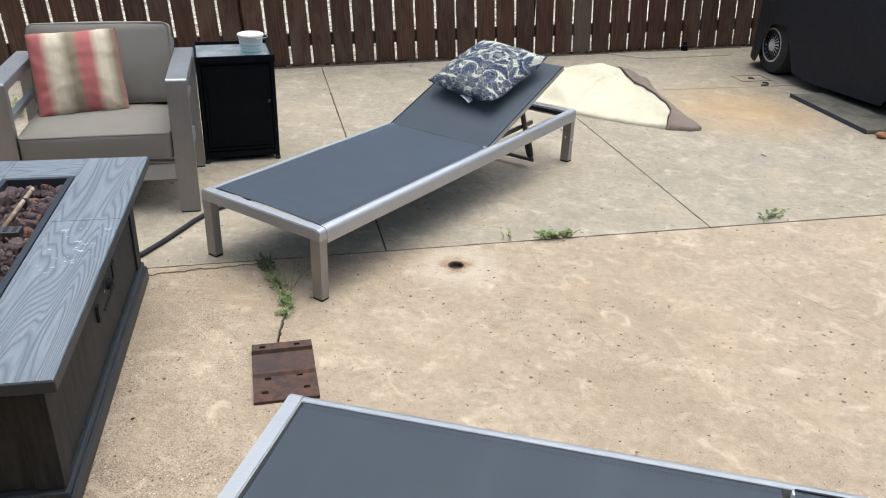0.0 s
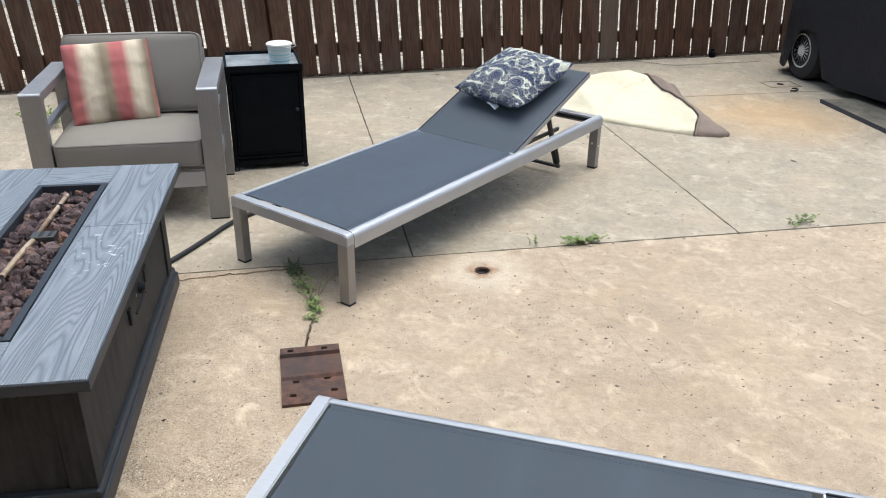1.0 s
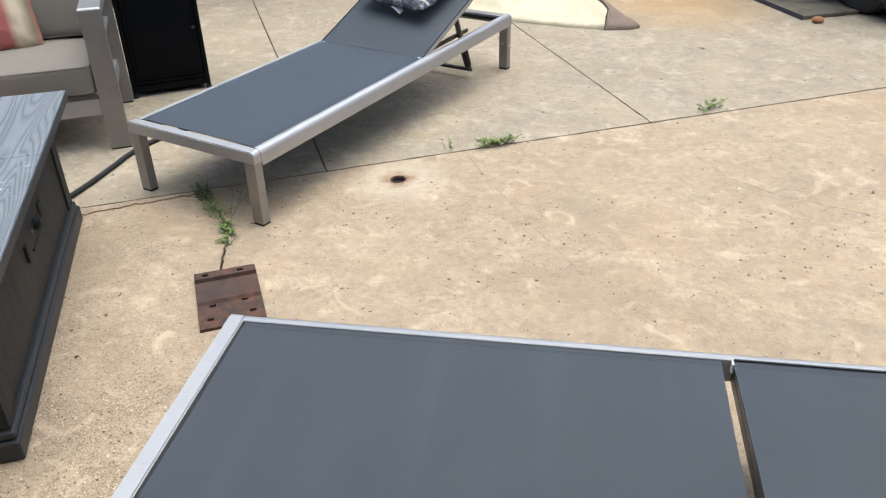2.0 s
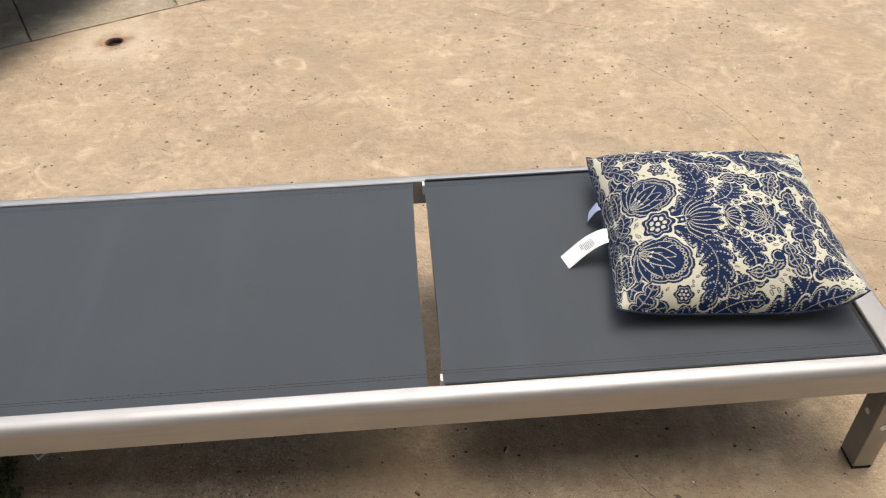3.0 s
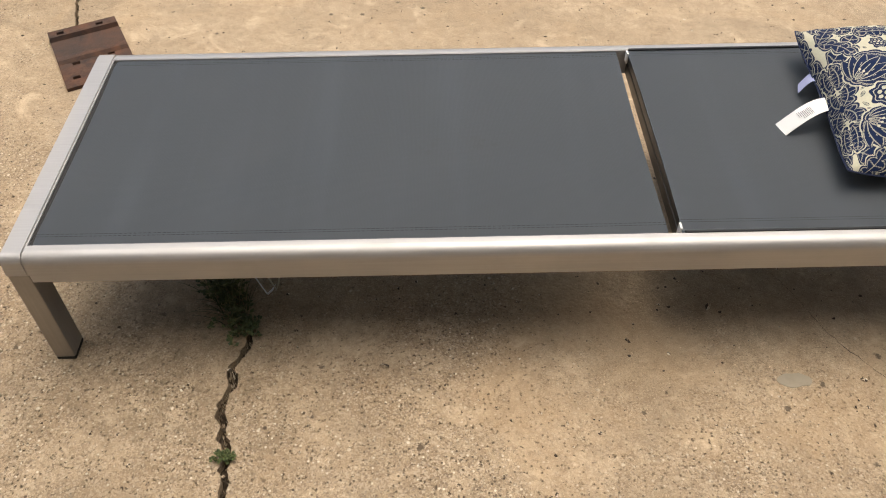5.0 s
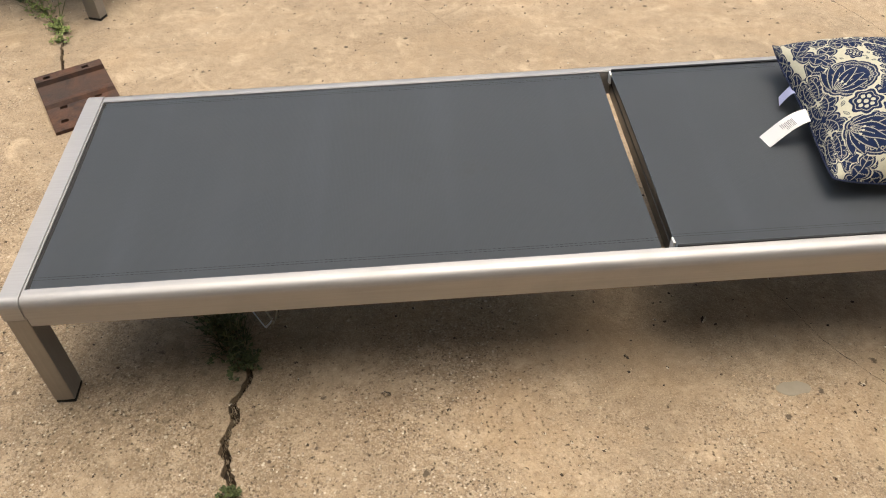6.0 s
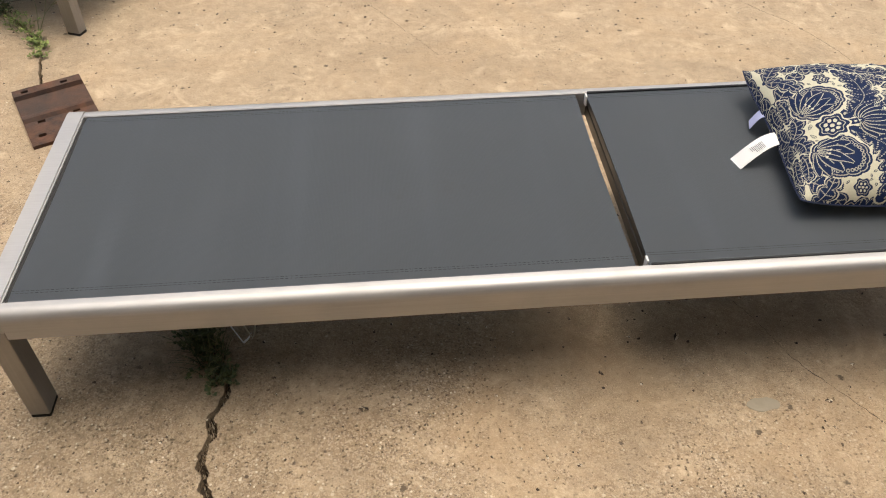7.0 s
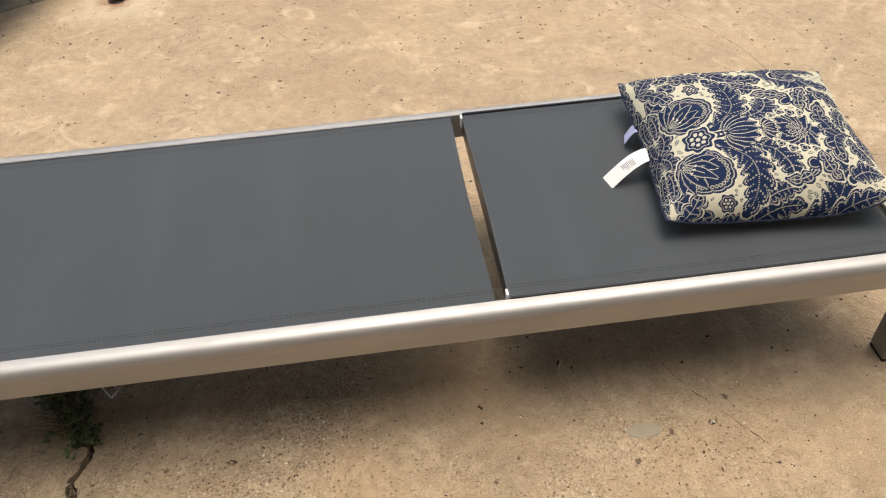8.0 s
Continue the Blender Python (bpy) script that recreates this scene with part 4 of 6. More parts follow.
            dot(bx + 0.16 * math.cos(a), by + 0.16 * math.sin(a), 0.015, 0.0)

    def tulip(cx, cy, r):
        dot(cx, cy, r * 1.4, 0.0)
        dot(cx, cy, r, 1.0, lobes=3, swell=0.2)
        ink[np.abs(np.hypot(X - cx, Ym - cy) - r * 0.62) < 0.0055] = 0.35

    # leaves that run round the rim
    leaf((-1.06, 0.66), (-0.84, 0.80), (-0.62, 1.08), 0.17, 3)
    leaf((-1.04, 1.12), (-0.84, 0.92), (-0.72, 0.68), 0.13, 3)
    leaf((-0.62, 1.14), (-0.40, 1.00), (-0.10, 1.06), 0.12, 4)
    leaf((-0.20, 1.12), (0.02, 0.86), (0.34, 0.92), 0.15, 4)
    leaf((-0.06, 0.84), (0.10, 0.70), (0.34, 0.72), 0.12, 4)
    leaf((0.30, 1.14), (0.96, 0.86), (0.72, 0.34), 0.20, 6)
    leaf((0.62, 1.10), (0.92, 0.86), (1.24, 0.92), 0.16, 4)
    leaf((0.88, 0.66), (1.02, 0.52), (1.30, 0.60), 0.15, 4)
    leaf((1.12, -0.03), (0.70, 0.02), (0.86, 0.42), 0.14, 4)
    leaf((1.06, 0.10), (1.02, 0.28), (1.24, 0.42), 0.12, 4)
    leaf((1.32, 0.00), (1.18, 0.12), (1.34, 0.28), 0.13, 3)
    leaf((0.62, 0.30), (0.60, 0.52), (0.76, 0.66), 0.09, 3)
    leaf((-1.08, 0.02), (-0.92, 0.14), (-1.02, 0.32), 0.125, 3)
    leaf((-1.06, 0.30), (-0.97, 0.46), (-1.05, 0.66), 0.115, 3)
    # leaves that spring from the stem
    leaf((-0.06, 0.16), (0.34, 0.32), (0.26, 0.66), 0.155, 5)
    leaf((0.18, 0.62), (0.40, 0.70), (0.54, 0.48), 0.080, 3)
    curl(0.50, 0.45, 0.070, 1.2, 1.1, 0.022)
    leaf((-0.40, 0.13), (0.12, 0.40), (-0.24, 0.96), 0.175, 6)
    stroke([(-0.46, 0.08), (-0.30, 0.16), (-0.10, 0.17)], 0.022)
    # side blooms
    fan(-0.635, 0.44, 0.315, 0.255, 0.45, -0.87, 0.29)
    rosette(-0.44, 0.84, 0.095, 6)
    # the stem, its beads and the bud
    stroke([(-0.48, 0.0), (-0.20, 0.0)], 0.045)
    for k in range(4):
        dot(-0.40 + 0.05 * k, 0.0, 0.014, 0.05)
    dot(-0.12, 0.0, 0.20, 0.0, Y)
    for a in (1.15, 0.85, 0.55, 0.25):
        petal(-0.29, 0.0, a, 0.37 - 0.07 * a, 0.085, tip=0.75)
    petal(-0.29, 0.0, 0.0, 0.36, 0.065, Y0=Y, tip=0.8)
    for a in (1.0, 0.62, 0.22):
        petal(0.07, 0.0, a, 0.21, 0.048)
        dot(0.07 + 0.17 * math.cos(a), 0.17 * math.sin(a), 0.016, 0.0)
    # the open flower
    for k in range(8):
        petal(0.46, 0.0, 0.10 + 0.41 * k, (0.29, 0.23)[k % 2], 0.085, tip=0.62)
    for k in range(6):
        petal(0.46, 0.0, 0.25 + 0.5 * k, 0.13, 0.036, tip=0.7)
    for x, y, r in ((0.46, 0.255, 0.050), (0.34, 0.250, 0.046), (0.23, 0.19, 0.038), (0.58, 0.265, 0.036)):
        tulip(x, y, r)
    rosette(-0.60, 0.0, 0.165, 7, Y)
    # small leaflets in the bare cloth between
    pick = random.Random(4)
    for _ in range(1800):
        x, y, r = pick.uniform(-1.05, 1.35), pick.uniform(0.05, 1.14), pick.choice((0.024, 0.034, 0.044, 0.060))
        a = math.atan2(y - 0.4, x + 0.1) + pick.uniform(-0.7, 0.7)
        close = np.hypot(X - x, Ym - y) < r * 1.02
        if close.any() and ink[close].max() == 0.0:
            petal(x - r * math.cos(a), y - r * math.sin(a), a, 2 * r, r * 0.52, tip=0.8)
    return ink


def pillow_mesh(name, mat, a, b, up, down, grid, seed, printed=False, crease=0.006, corner=(0.0, 0.0), waist=0.035, fine=1.0):
    """A stuffed square pillow, 2a by 2b, lying flat; up and down are its half thicknesses."""
    # even steps along the bulging cloth, so that the print is not stretched at the rim
    f = np.linspace(-1, 1, 4001)
    bulge = up * np.clip(1 - np.abs(f) ** 2.6, 0, 1) ** 0.55
    run = np.concatenate([[0], np.cumsum(np.hypot(np.diff(f) * a, np.diff(bulge)))])
    even = np.linspace(-1, 1, grid)
    t = np.interp((even + 1) / 2 * run[-1], run, f)
    X, Y = np.meshgrid(t, t, indexing="ij")
    PX, PY = np.meshgrid(even, even, indexing="ij")
    px = a * X * (1 - waist * (1 - Y ** 2) * X ** 2)
    py = b * Y * (1 - 0.035 * (1 - X ** 2) * Y ** 2)
    dome = np.clip((1 - np.abs(X) ** 2.6) * (1 - np.abs(Y) ** 2.6), 0, 1) ** 0.55
    verts, faces, ink = [], [], []
    pull = np.minimum(1, 2.2 * (1 - np.maximum(np.abs(X), np.abs(Y))))
    wave = np.zeros_like(X)
    for i in range(grid):
        for j in range(grid):
            x, y = X[i, j], Y[i, j]
            r = max(abs(x), abs(y))
            fan = math.atan2(y, x)
            wave[i, j] = 0.9 * noise.noise((x * 2.2, y * 2.2, seed)) + 0.5 * noise.noise((x * 5, y * 5, seed + 3)) + 0.55 * noise.noise((fan * 7, r * 1.5, seed + 6)) * r ** 2 + 0.60 * noise.noise((x * 13, y * 13, seed + 15)) * r ** 5 - 0.5 * abs(noise.noise((x * 3 + y, y * 3 - x, seed + 12)))
    rim = 0.010 * np.array([[noise.noise((X[i, j] * 4, Y[i, j] * 4, seed + 9)) for j in range(grid)] for i in range(grid)])
    lift = 0.016 * (np.abs(X * Y)) ** 3
    # tucked corners, one of them turned up
    px = px * (1 - 0.035 * (X * Y) ** 4)
    py = py * (1 - 0.035 * (X * Y) ** 4)
    turned = (np.clip(X, 0, 1) * np.clip(-Y, 0, 1)) ** 3
    px, lift = px - corner[0] * turned, lift + corner[1] * turned
    for s, h in ((1, up), (-1, down)):
        Z = s * h * dome + crease * wave * pull * (dome ** 0.5) + rim * (1 - pull) + lift
        verts += [tuple(v) for v in np.stack([px, py, Z], -1).reshape(-1, 3)]
        if printed:
            ink += list(damask(PX, PY if s > 0 else -PY, fine).reshape(-1))
    k = grid * grid
    for s in (0, 1):
        for i in range(grid - 1):
            for j in range(grid - 1):
                q = [s * k + i * grid + j, s * k + (i + 1) * grid + j, s * k + (i + 1) * grid + j + 1, s * k + i * grid + j + 1]
                faces.append(q if s == 0 else q[::-1])
    me = bpy.data.meshes.new(name)
    me.from_pydata(verts, [], faces)
    me.materials.append(mat)
    me.shade_smooth()
    if printed:
        ink = np.array(ink)[:, None]
        navy, cream = np.array((0.0045, 0.0155, 0.060)), np.array((0.55, 0.530, 0.410))
        col = np.concatenate([cream * (1 - ink) + navy * ink, np.ones_like(ink)], 1)
        layer = me.attributes.new("print", "FLOAT_COLOR", "POINT")
        layer.data.foreach_set("color", col.astype(np.float32).ravel())
    me.update()
    return me, px, py, rim


def seam(a, b, mat, pillow, r=0.0018, corner=(0.0, 0.0), waist=0.035):
    """Cord round the edge of a pillow."""
    pts = []
    for x, y in [(s, -1) for s in np.linspace(-1, 1, 21)[:-1]] + [(1, s) for s in np.linspace(-1, 1, 21)[:-1]] + [(-s, 1) for s in np.linspace(-1, 1, 21)[:-1]] + [(-1, -s) for s in np.linspace(-1, 1, 21)]:
        tuck = 1 - 0.035 * (x * y) ** 4
        turned = (max(0.0, x) * max(0.0, -y)) ** 3
        pts.append((a * x * tuck * (1 - waist * (1 - y * y) * x * x) - corner[0] * turned, b * y * tuck * (1 - 0.035 * (1 - x * x) * y * y), 0.016 * abs(x * y) ** 3 + corner[1] * turned))
    return part("seam", tube(pts, r, 6), mat, pillow)


NAVY = material("navy_cord", (0.020, 0.030, 0.075), 0.85)


def care_label(parent, m, length=0.085, width=0.035, sheet=PAPER, bars=True):
    """A cloth label that hangs out of a seam along -x, curling."""
    bm = bmesh.new()
    k = 12
    line = [(-length * i / k, 0.008 * math.sin(i / k * 4.0) - 0.046 * (i / k) ** 1.2) for i in range(k + 1)]
    rows = [[bm.verts.new((x, y, z)) for y in (-width / 2, width / 2)] for x, z in line]
    for p, q in zip(rows, rows[1:]):
        bm.faces.new((p[0], p[1], q[1], q[0]))
    out = bmesh.ops.extrude_face_region(bm, geom=list(bm.faces))
    for v in out["geom"]:
        if isinstance(v, bmesh.types.BMVert):
            v.co.z += 0.0012
    bmesh.ops.recalc_face_normals(bm, faces=bm.faces)
    ob = part("care_label", bm, sheet, parent, "white cloth care label with grey bars")
    ob.matrix_basis = m
    if bars:
        bm = bmesh.new()
        for i in range(9):
            x = -length * (0.40 + 0.028 * i)
            f = -x / length
            z = 0.008 * math.sin(f * 4.0) - 0.046 * f ** 1.2 + 0.0022
            y0, y1 = (-0.012, 0.008) if i < 7 else (-0.004, 0.010)
            q = [bm.verts.new(c) for c in ((x, y0, z), (x + 0.0012, y0, z), (x + 0.0012, y1, z), (x, y1, z))]
            bm.faces.new(q)
        part("print_bars", bm, INK, ob)
    return ob


def pillow(mesh, m, label, a, b, cord, group="", corner=(0.0, 0.0), waist=0.035):
    ob = new("scatter_pillow", mesh)
    ob.matrix_world = m
    tagged(ob, label, "pillow", group)
    seam(a, b, cord, ob, corner=corner, waist=waist)
    return ob


me, *_ = pillow_mesh("scatter_pillow", PRINT, 0.236, 0.230, 0.096, 0.034, 500, 2.0, True, 0.014, (0.026, 0.040), 0.085)
p1 = pillow(me, at(1.737, 0.318, -4.5, 0.337) @ Matrix.Rotation(radians(2.5), 4, "X"), "navy and cream floral scatter pillow on the flat lounger", 0.236, 0.230, NAVY, "printed pillows", (0.026, 0.040), 0.085)
care_label(p1, Matrix.Translation((-0.210, -0.018, 0.008)) @ Matrix.Rotation(radians(18), 4, "Z"), 0.098, 0.038)
blue = care_label(p1, Matrix.Translation((-0.212, 0.078, 0.002)) @ Matrix.Rotation(radians(-12), 4, "Z") @ Matrix.Diagonal((0.30, 0.9, 0.7, 1)), sheet=BLUE_PAPER, bars=False)
blue["label"] = "pale blue cloth label"
me2, *_ = pillow_mesh("scatter_pillow", PRINT, 0.235, 0.225, 0.086, 0.050, 400, 5.0, True, 0.009, fine=1.22)
hinge2 = at(*L2_O, L2_TURN) @ Matrix.Translation((1.196, 0, TOP)) @ Matrix.Rotation(-radians(20.0), 4, "Y")
p2 = pillow(me2, hinge2 @ Matrix.Translation((0.500, 0.010, 0.062)) @ Matrix.Rotation(radians(-8), 4, "Z"), "navy and cream floral scatter pillow on the raised back", 0.235, 0.225, NAVY, "printed pillows")
care_label(p2, Matrix.Translation((-0.216, -0.01, -0.012)) @ Matrix.Rotation(radians(80), 4, "Z") @ Matrix.Diagonal((0.7, 0.9, 0.4, 1)))


# ---- armchair ----
CH, CHW, CHD, ARM = 26.9, 0.824, 0.650, 0.632
chair_at = at(-1.93, 1.82, CH)
chair = base("armchair", chair_at, "brushed aluminium patio armchair with broad flat arms", "armchair")
for x0 in (0.0, CHW - 0.090):
    x1 = x0 + 0.090
    # one bent band makes the front leg, the arm and the back leg
    r = 0.014
    loop = [(0.0, 0.006)] + [(r - r * math.cos(a), ARM - r + r * math.sin(a)) for a in np.linspace(0, math.pi / 2, 6)]
    loop += [(CHD - r + r * math.sin(a), ARM - r + r * math.cos(a)) for a in np.linspace(0, math.pi / 2, 6)] + [(CHD, 0.006)]
    loop += [(CHD - 0.046, 0.006), (CHD - 0.046, ARM - 0.040), (0.046, ARM - 0.040), (0.046, 0.006)]
    band = extrude(loop, x0, x1)
    bmesh.ops.bevel(band, geom=[e for e in band.edges if len(e.link_faces) == 2 and e.calc_face_angle() > 1.2], offset=0.002, segments=2, affect="EDGES")
    band = part("arm_frame", band, ALUMINIUM_UP_SHADED, chair)
    for y0, y1 in ((0.0, 0.046), (CHD - 0.046, CHD)):
        part("foot_cap", box(x0 + 0.002, x1 - 0.002, y0 + 0.002, y1 - 0.002, 0.0, 0.0075, 0.001), BLACK_RUBBER, band, "black plastic foot")
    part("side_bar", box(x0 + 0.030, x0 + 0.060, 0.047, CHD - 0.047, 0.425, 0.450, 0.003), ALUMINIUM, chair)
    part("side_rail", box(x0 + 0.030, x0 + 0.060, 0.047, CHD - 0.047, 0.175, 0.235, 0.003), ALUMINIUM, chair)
part("apron", box(0.091, CHW - 0.091, 0.012, 0.040, 0.165, 0.240, 0.003), ALUMINIUM, chair)
part("back_rail", box(0.091, CHW - 0.091, CHD - 0.045, CHD - 0.015, 0.165, 0.240, 0.003), ALUMINIUM, chair)
for i in range(5):
    y = 0.09 + i * 0.11
    part("seat_slat", box(0.061, CHW - 0.061, y, y + 0.05, 0.222, 0.238, 0.002), ALUMINIUM, chair)
for i in range(3):
    z = 0.34 + i * 0.14
    y = CHD - 0.040 + 0.05 * i * 0.3
    part("back_slat", box(0.091, CHW - 0.091, y, y + 0.016, z, z + 0.06, 0.003), ALUMINIUM, chair)


def cushion(sx, sy, sz, r, puff, seed):
    """A box cushion with soft edges, centred on x and y, its foot on z = 0."""
    bm = bmesh.new()
    bmesh.ops.create_cube(bm, size=1.0)
    bmesh.ops.subdivide_edges(bm, edges=bm.edges, cuts=17, use_grid_fill=True)
    for v in bm.verts:
        p = Vector((v.co.x * sx, v.co.y * sy, v.co.z * sz))
        inner = Vector((max(-sx / 2 + r, min(sx / 2 - r, p.x)), max(-sy / 2 + r, min(sy / 2 - r, p.y)), max(-sz / 2 + r, min(sz / 2 - r, p.z))))
        d = p - inner
        if d.length > 1e-6:
            p = inner + d.normalized() * r
        fx, fy, fz = 1 - (2 * v.co.x) ** 2, 1 - (2 * v.co.y) ** 2, 1 - (2 * v.co.z) ** 2
        p.z += puff * fx * fy * (1 if v.co.z > 0 else -0.2)
        p.y += 0.4 * puff * fx * fz * (1 if v.co.y > 0 else -1)
        p += Vector((0, 0, 0.004)) * noise.noise((p.x * 7, p.y * 7, p.z * 7 + seed))
        v.co = p + Vector((0, 0, sz / 2))
    return bm


def cord(sx, sy, z, r, bm=None, round_at=0.03):
    """Piping round a box cushion at height z."""
    pts = []
    for cx, cy, a0 in ((1, 1, 0), (-1, 1, 90), (-1, -1, 180), (1, -1, 270)):
        for k in range(5):
            a = radians(a0 + 22.5 * k)
            pts.append((cx * (sx / 2 - round_at) + round_at * math.cos(a), cy * (sy / 2 - round_at) + round_at * math.sin(a), z))
    pts.append(pts[0])
    return tube(pts, r, 6, bm)


seat = solid("seat_cushion", cushion(0.640, 0.60, 0.140, 0.024, 0.012, 1), TAUPE, "taupe canvas seat cushion with piped edges on the armchair", "cushion", m=chair_at @ Matrix.Translation((CHW / 2, 0.300, 0.260)), smooth=80)
part("piping", cord(0.632, 0.592, 0.128, 0.005), PIPING, seat)
part("piping", cord(0.632, 0.592, 0.014, 0.005), PIPING, seat)
lean = Matrix.Rotation(radians(76), 4, "X")
backc = solid("back_cushion", cushion(0.640, 0.380, 0.130, 0.028, 0.020, 4), TAUPE, "taupe canvas back cushion with piped edges leaning in the armchair", "cushion", m=chair_at @ Matrix.Translation((CHW / 2, 0.580, 0.572)) @ lean, smooth=80)
part("piping", cord(0.630, 0.370, 0.118, 0.005), PIPING, backc)
part("piping", cord(0.630, 0.370, 0.012, 0.005), PIPING, backc)
me3, *_ = pillow_mesh("scatter_pillow", STRIPES, 0.200, 0.198, 0.066, 0.055, 70, 8.0, False, 0.006)
p3 = pillow(me3, chair_at @ Matrix.Translation((0.312, 0.395, 0.575)) @ Matrix.Rotation(radians(8), 4, "Z") @ Matrix.Rotation(radians(68), 4, "X") @ Matrix.Rotation(radians(2), 4, "Z"), "red, cream and khaki striped scatter pillow on the armchair", 0.200, 0.198, PIPING)
for x in (-0.02, 0.06):
    tag = care_label(p3, Matrix.Translation((x, -0.186, 0.022)) @ Matrix.Rotation(radians(90), 4, "Z") @ Matrix.Diagonal((0.34, 1.2 if x < 0 else 0.8, 0.3, 1)), bars=False)
    tag["label"] = "small white cloth label"

# ---- side cabinet with a pail ----
CAB = 30.5
cab_at = at(-1.488, 2.775, CAB)
cab = base("side_cabinet", cab_at, "black metal side cabinet with a tray top and one door", "cabinet")
CW, CD, CZ = 0.398, 0.380, 0.570
part("body", box(0.012, CW - 0.012, 0.014, CD - 0.010, 0.022, CZ - 0.022, 0.003), BLACK_METAL, cab)
for x in (0.0, CW - 0.022):
    for y in (0.0, CD - 0.022):
        part("post", box(x, x + 0.022, y, y + 0.022, 0.020, CZ - 0.024, 0.003), BLACK_METAL, cab)
        part("foot", lathe([(0.0, 0.0), (0.014, 0.0), (0.016, 0.006), (0.012, 0.021), (0.0, 0.021)], 12), BLACK_RUBBER, cab).matrix_basis = Matrix.Translation((x + 0.011, y + 0.011, 0))
part("rail", box(0.023, CW - 0.023, 0.002, 0.012, 0.030, 0.058, 0.003), BLACK_METAL, cab)
part("rail", box(0.023, CW - 0.023, 0.002, 0.012, 0.068, 0.080, 0.003), BLACK_METAL, cab)
door = part("door", box(0.026, CW - 0.026, 0.003, 0.0135, 0.088, CZ - 0.045, 0.004), BLACK_METAL, cab)
part("door_panel", box(0.046, CW - 0.046, -0.001, 0.0035, 0.108, CZ - 0.065, 0.003), BLACK_METAL, door)
part("knob", lathe([(0.0, 0.0), (0.009, 0.0), (0.011, 0.008), (0.006, 0.014), (0.0, 0.014)], 14), BLACK_RUBBER, door).matrix_basis = Matrix.Translation((CW - 0.040, 0.003, 0.330)) @ Matrix.Rotation(radians(90), 4, "X")
part("tray", box(0.004, CW - 0.004, 0.004, CD - 0.004, CZ - 0.0225, CZ - 0.012, 0.002), TILE, cab, "dusty grey tiled tray top")
for x0, x1, y0, y1 in ((-0.004, CW + 0.004, -0.004, 0.010), (-0.004, CW + 0.004, CD - 0.010, CD + 0.004), (-0.004, 0.010, 0.0105, CD - 0.0105), (CW - 0.010, CW + 0.004, 0.0105, CD - 0.0105)):
    part("tray_edge", box(x0, x1, y0, y1, CZ - 0.030, CZ + 0.006, 0.003), BLACK_METAL, cab)

pail_at = cab_at @ Matrix.Translation((0.292, 0.090, CZ - 0.012)) @ Matrix.Diagonal((1.18, 1.18, 0.94, 1))
pail = base("candle_pail", pail_at, "small pale blue striped pail with a cream lid", "pail")
part("body", lathe([(0.0, 0.0), (0.042, 0.0), (0.044, 0.003), (0.054, 0.108), (0.055, 0.112), (0.0, 0.112)], 36), PAIL, pail)
part("lid", lathe([(0.0, 0.123), (0.050, 0.123), (0.058, 0.119), (0.059, 0.110), (0.0555, 0.109), (0.0555, 0.1125), (0.0, 0.1125)], 36), LID, pail, "cream lid")
part("handle", tube([(0.056 * math.cos(a) + (0.020 if abs(a) < 1.2 else 0), 0.060 * math.sin(a), 0.105 - 0.004 * math.cos(a)) for a in np.linspace(-1.57, 1.57, 16)], 0.0018, 6), WIRE, pail, "thin wire handle").matrix_basis = Matrix.Rotation(radians(20), 4, "Z")

# ---- fire table ----
# x from the near end to the far end, y to the left, along the edge by the loungers
FIRE_NEAR, FIRE_FAR = Vector((-0.4515, 0.290)), Vector((-1.050, 1.625))
fd = (FIRE_FAR - FIRE_NEAR)
FL, FW, FT = fd.length, 0.683, 0.485
fire_at = at(*FIRE_NEAR, math.degrees(math.atan2(fd.y, fd.x)))
fire = base("fire_table", fire_at, "grey wood-grained gas fire table with charcoal sides", "fire table")
SIDE, END, TH = 0.220, 0.190, 0.034


g = 0.0005
tops = [(0.0, 0.88, 0.0, SIDE), (0.88, FL, 0.0, SIDE), (0.0, 0.62, FW - SIDE, FW), (0.62, FL, FW - SIDE, FW)]
for x0, x1, y0, y1 in tops:
    bm = box(x0 + g * (x0 > 0), x1 - g * (x1 < FL), y0, y1, FT - TH, FT, 0.0025)
    for v in bm.verts:
        v.co = Vector((v.co.y, v.co.x, v.co.z))
    bmesh.ops.reverse_faces(bm, faces=bm.faces)
    ob = part("top_board", bm, PIT_TOP, fire)
    ob.matrix_basis = Matrix(((0, 1, 0, 0), (1, 0, 0, 0), (0, 0, 1, 0), (0, 0, 0, 1)))
for x0, x1 in ((0.0, END), (FL - END, FL)):
    part("top_board", box(x0, x1, SIDE + g, FW - SIDE - g, FT - TH, FT - 0.0006, 0.0025), PIT_TOP, fire)
# dark strips round the edges of the top
for x0, x1, y0, y1 in ((-0.003, 0.0005, -0.002, FW + 0.002), (FL - 0.0005, FL + 0.003, -0.002, FW + 0.002), (0.001, FL - 0.001, -0.003, 0.0005), (0.001, FL - 0.001, FW - 0.0005, FW + 0.003)):
    part("edge_strip", box(x0, x1, y0, y1, FT - TH + 0.0005, FT - 0.004, 0.0008, 1), PLINTH, fire, "dark strip along the edge of the top")
IN = 0.095
part("body", box(0.110, 1.350, 0.069, FW - IN, 0.085, FT - TH - 0.001, 0.004), PIT_BODY, fire, "charcoal side panels with scratches")
for x in (0.100, 1.290):
    for y in (0.061, FW - IN - 0.058):
        part("corner_post", box(x, x + 0.070, y, y + 0.070, 0.086, FT - TH - 0.002, 0.004), PIT_BODY, fire)
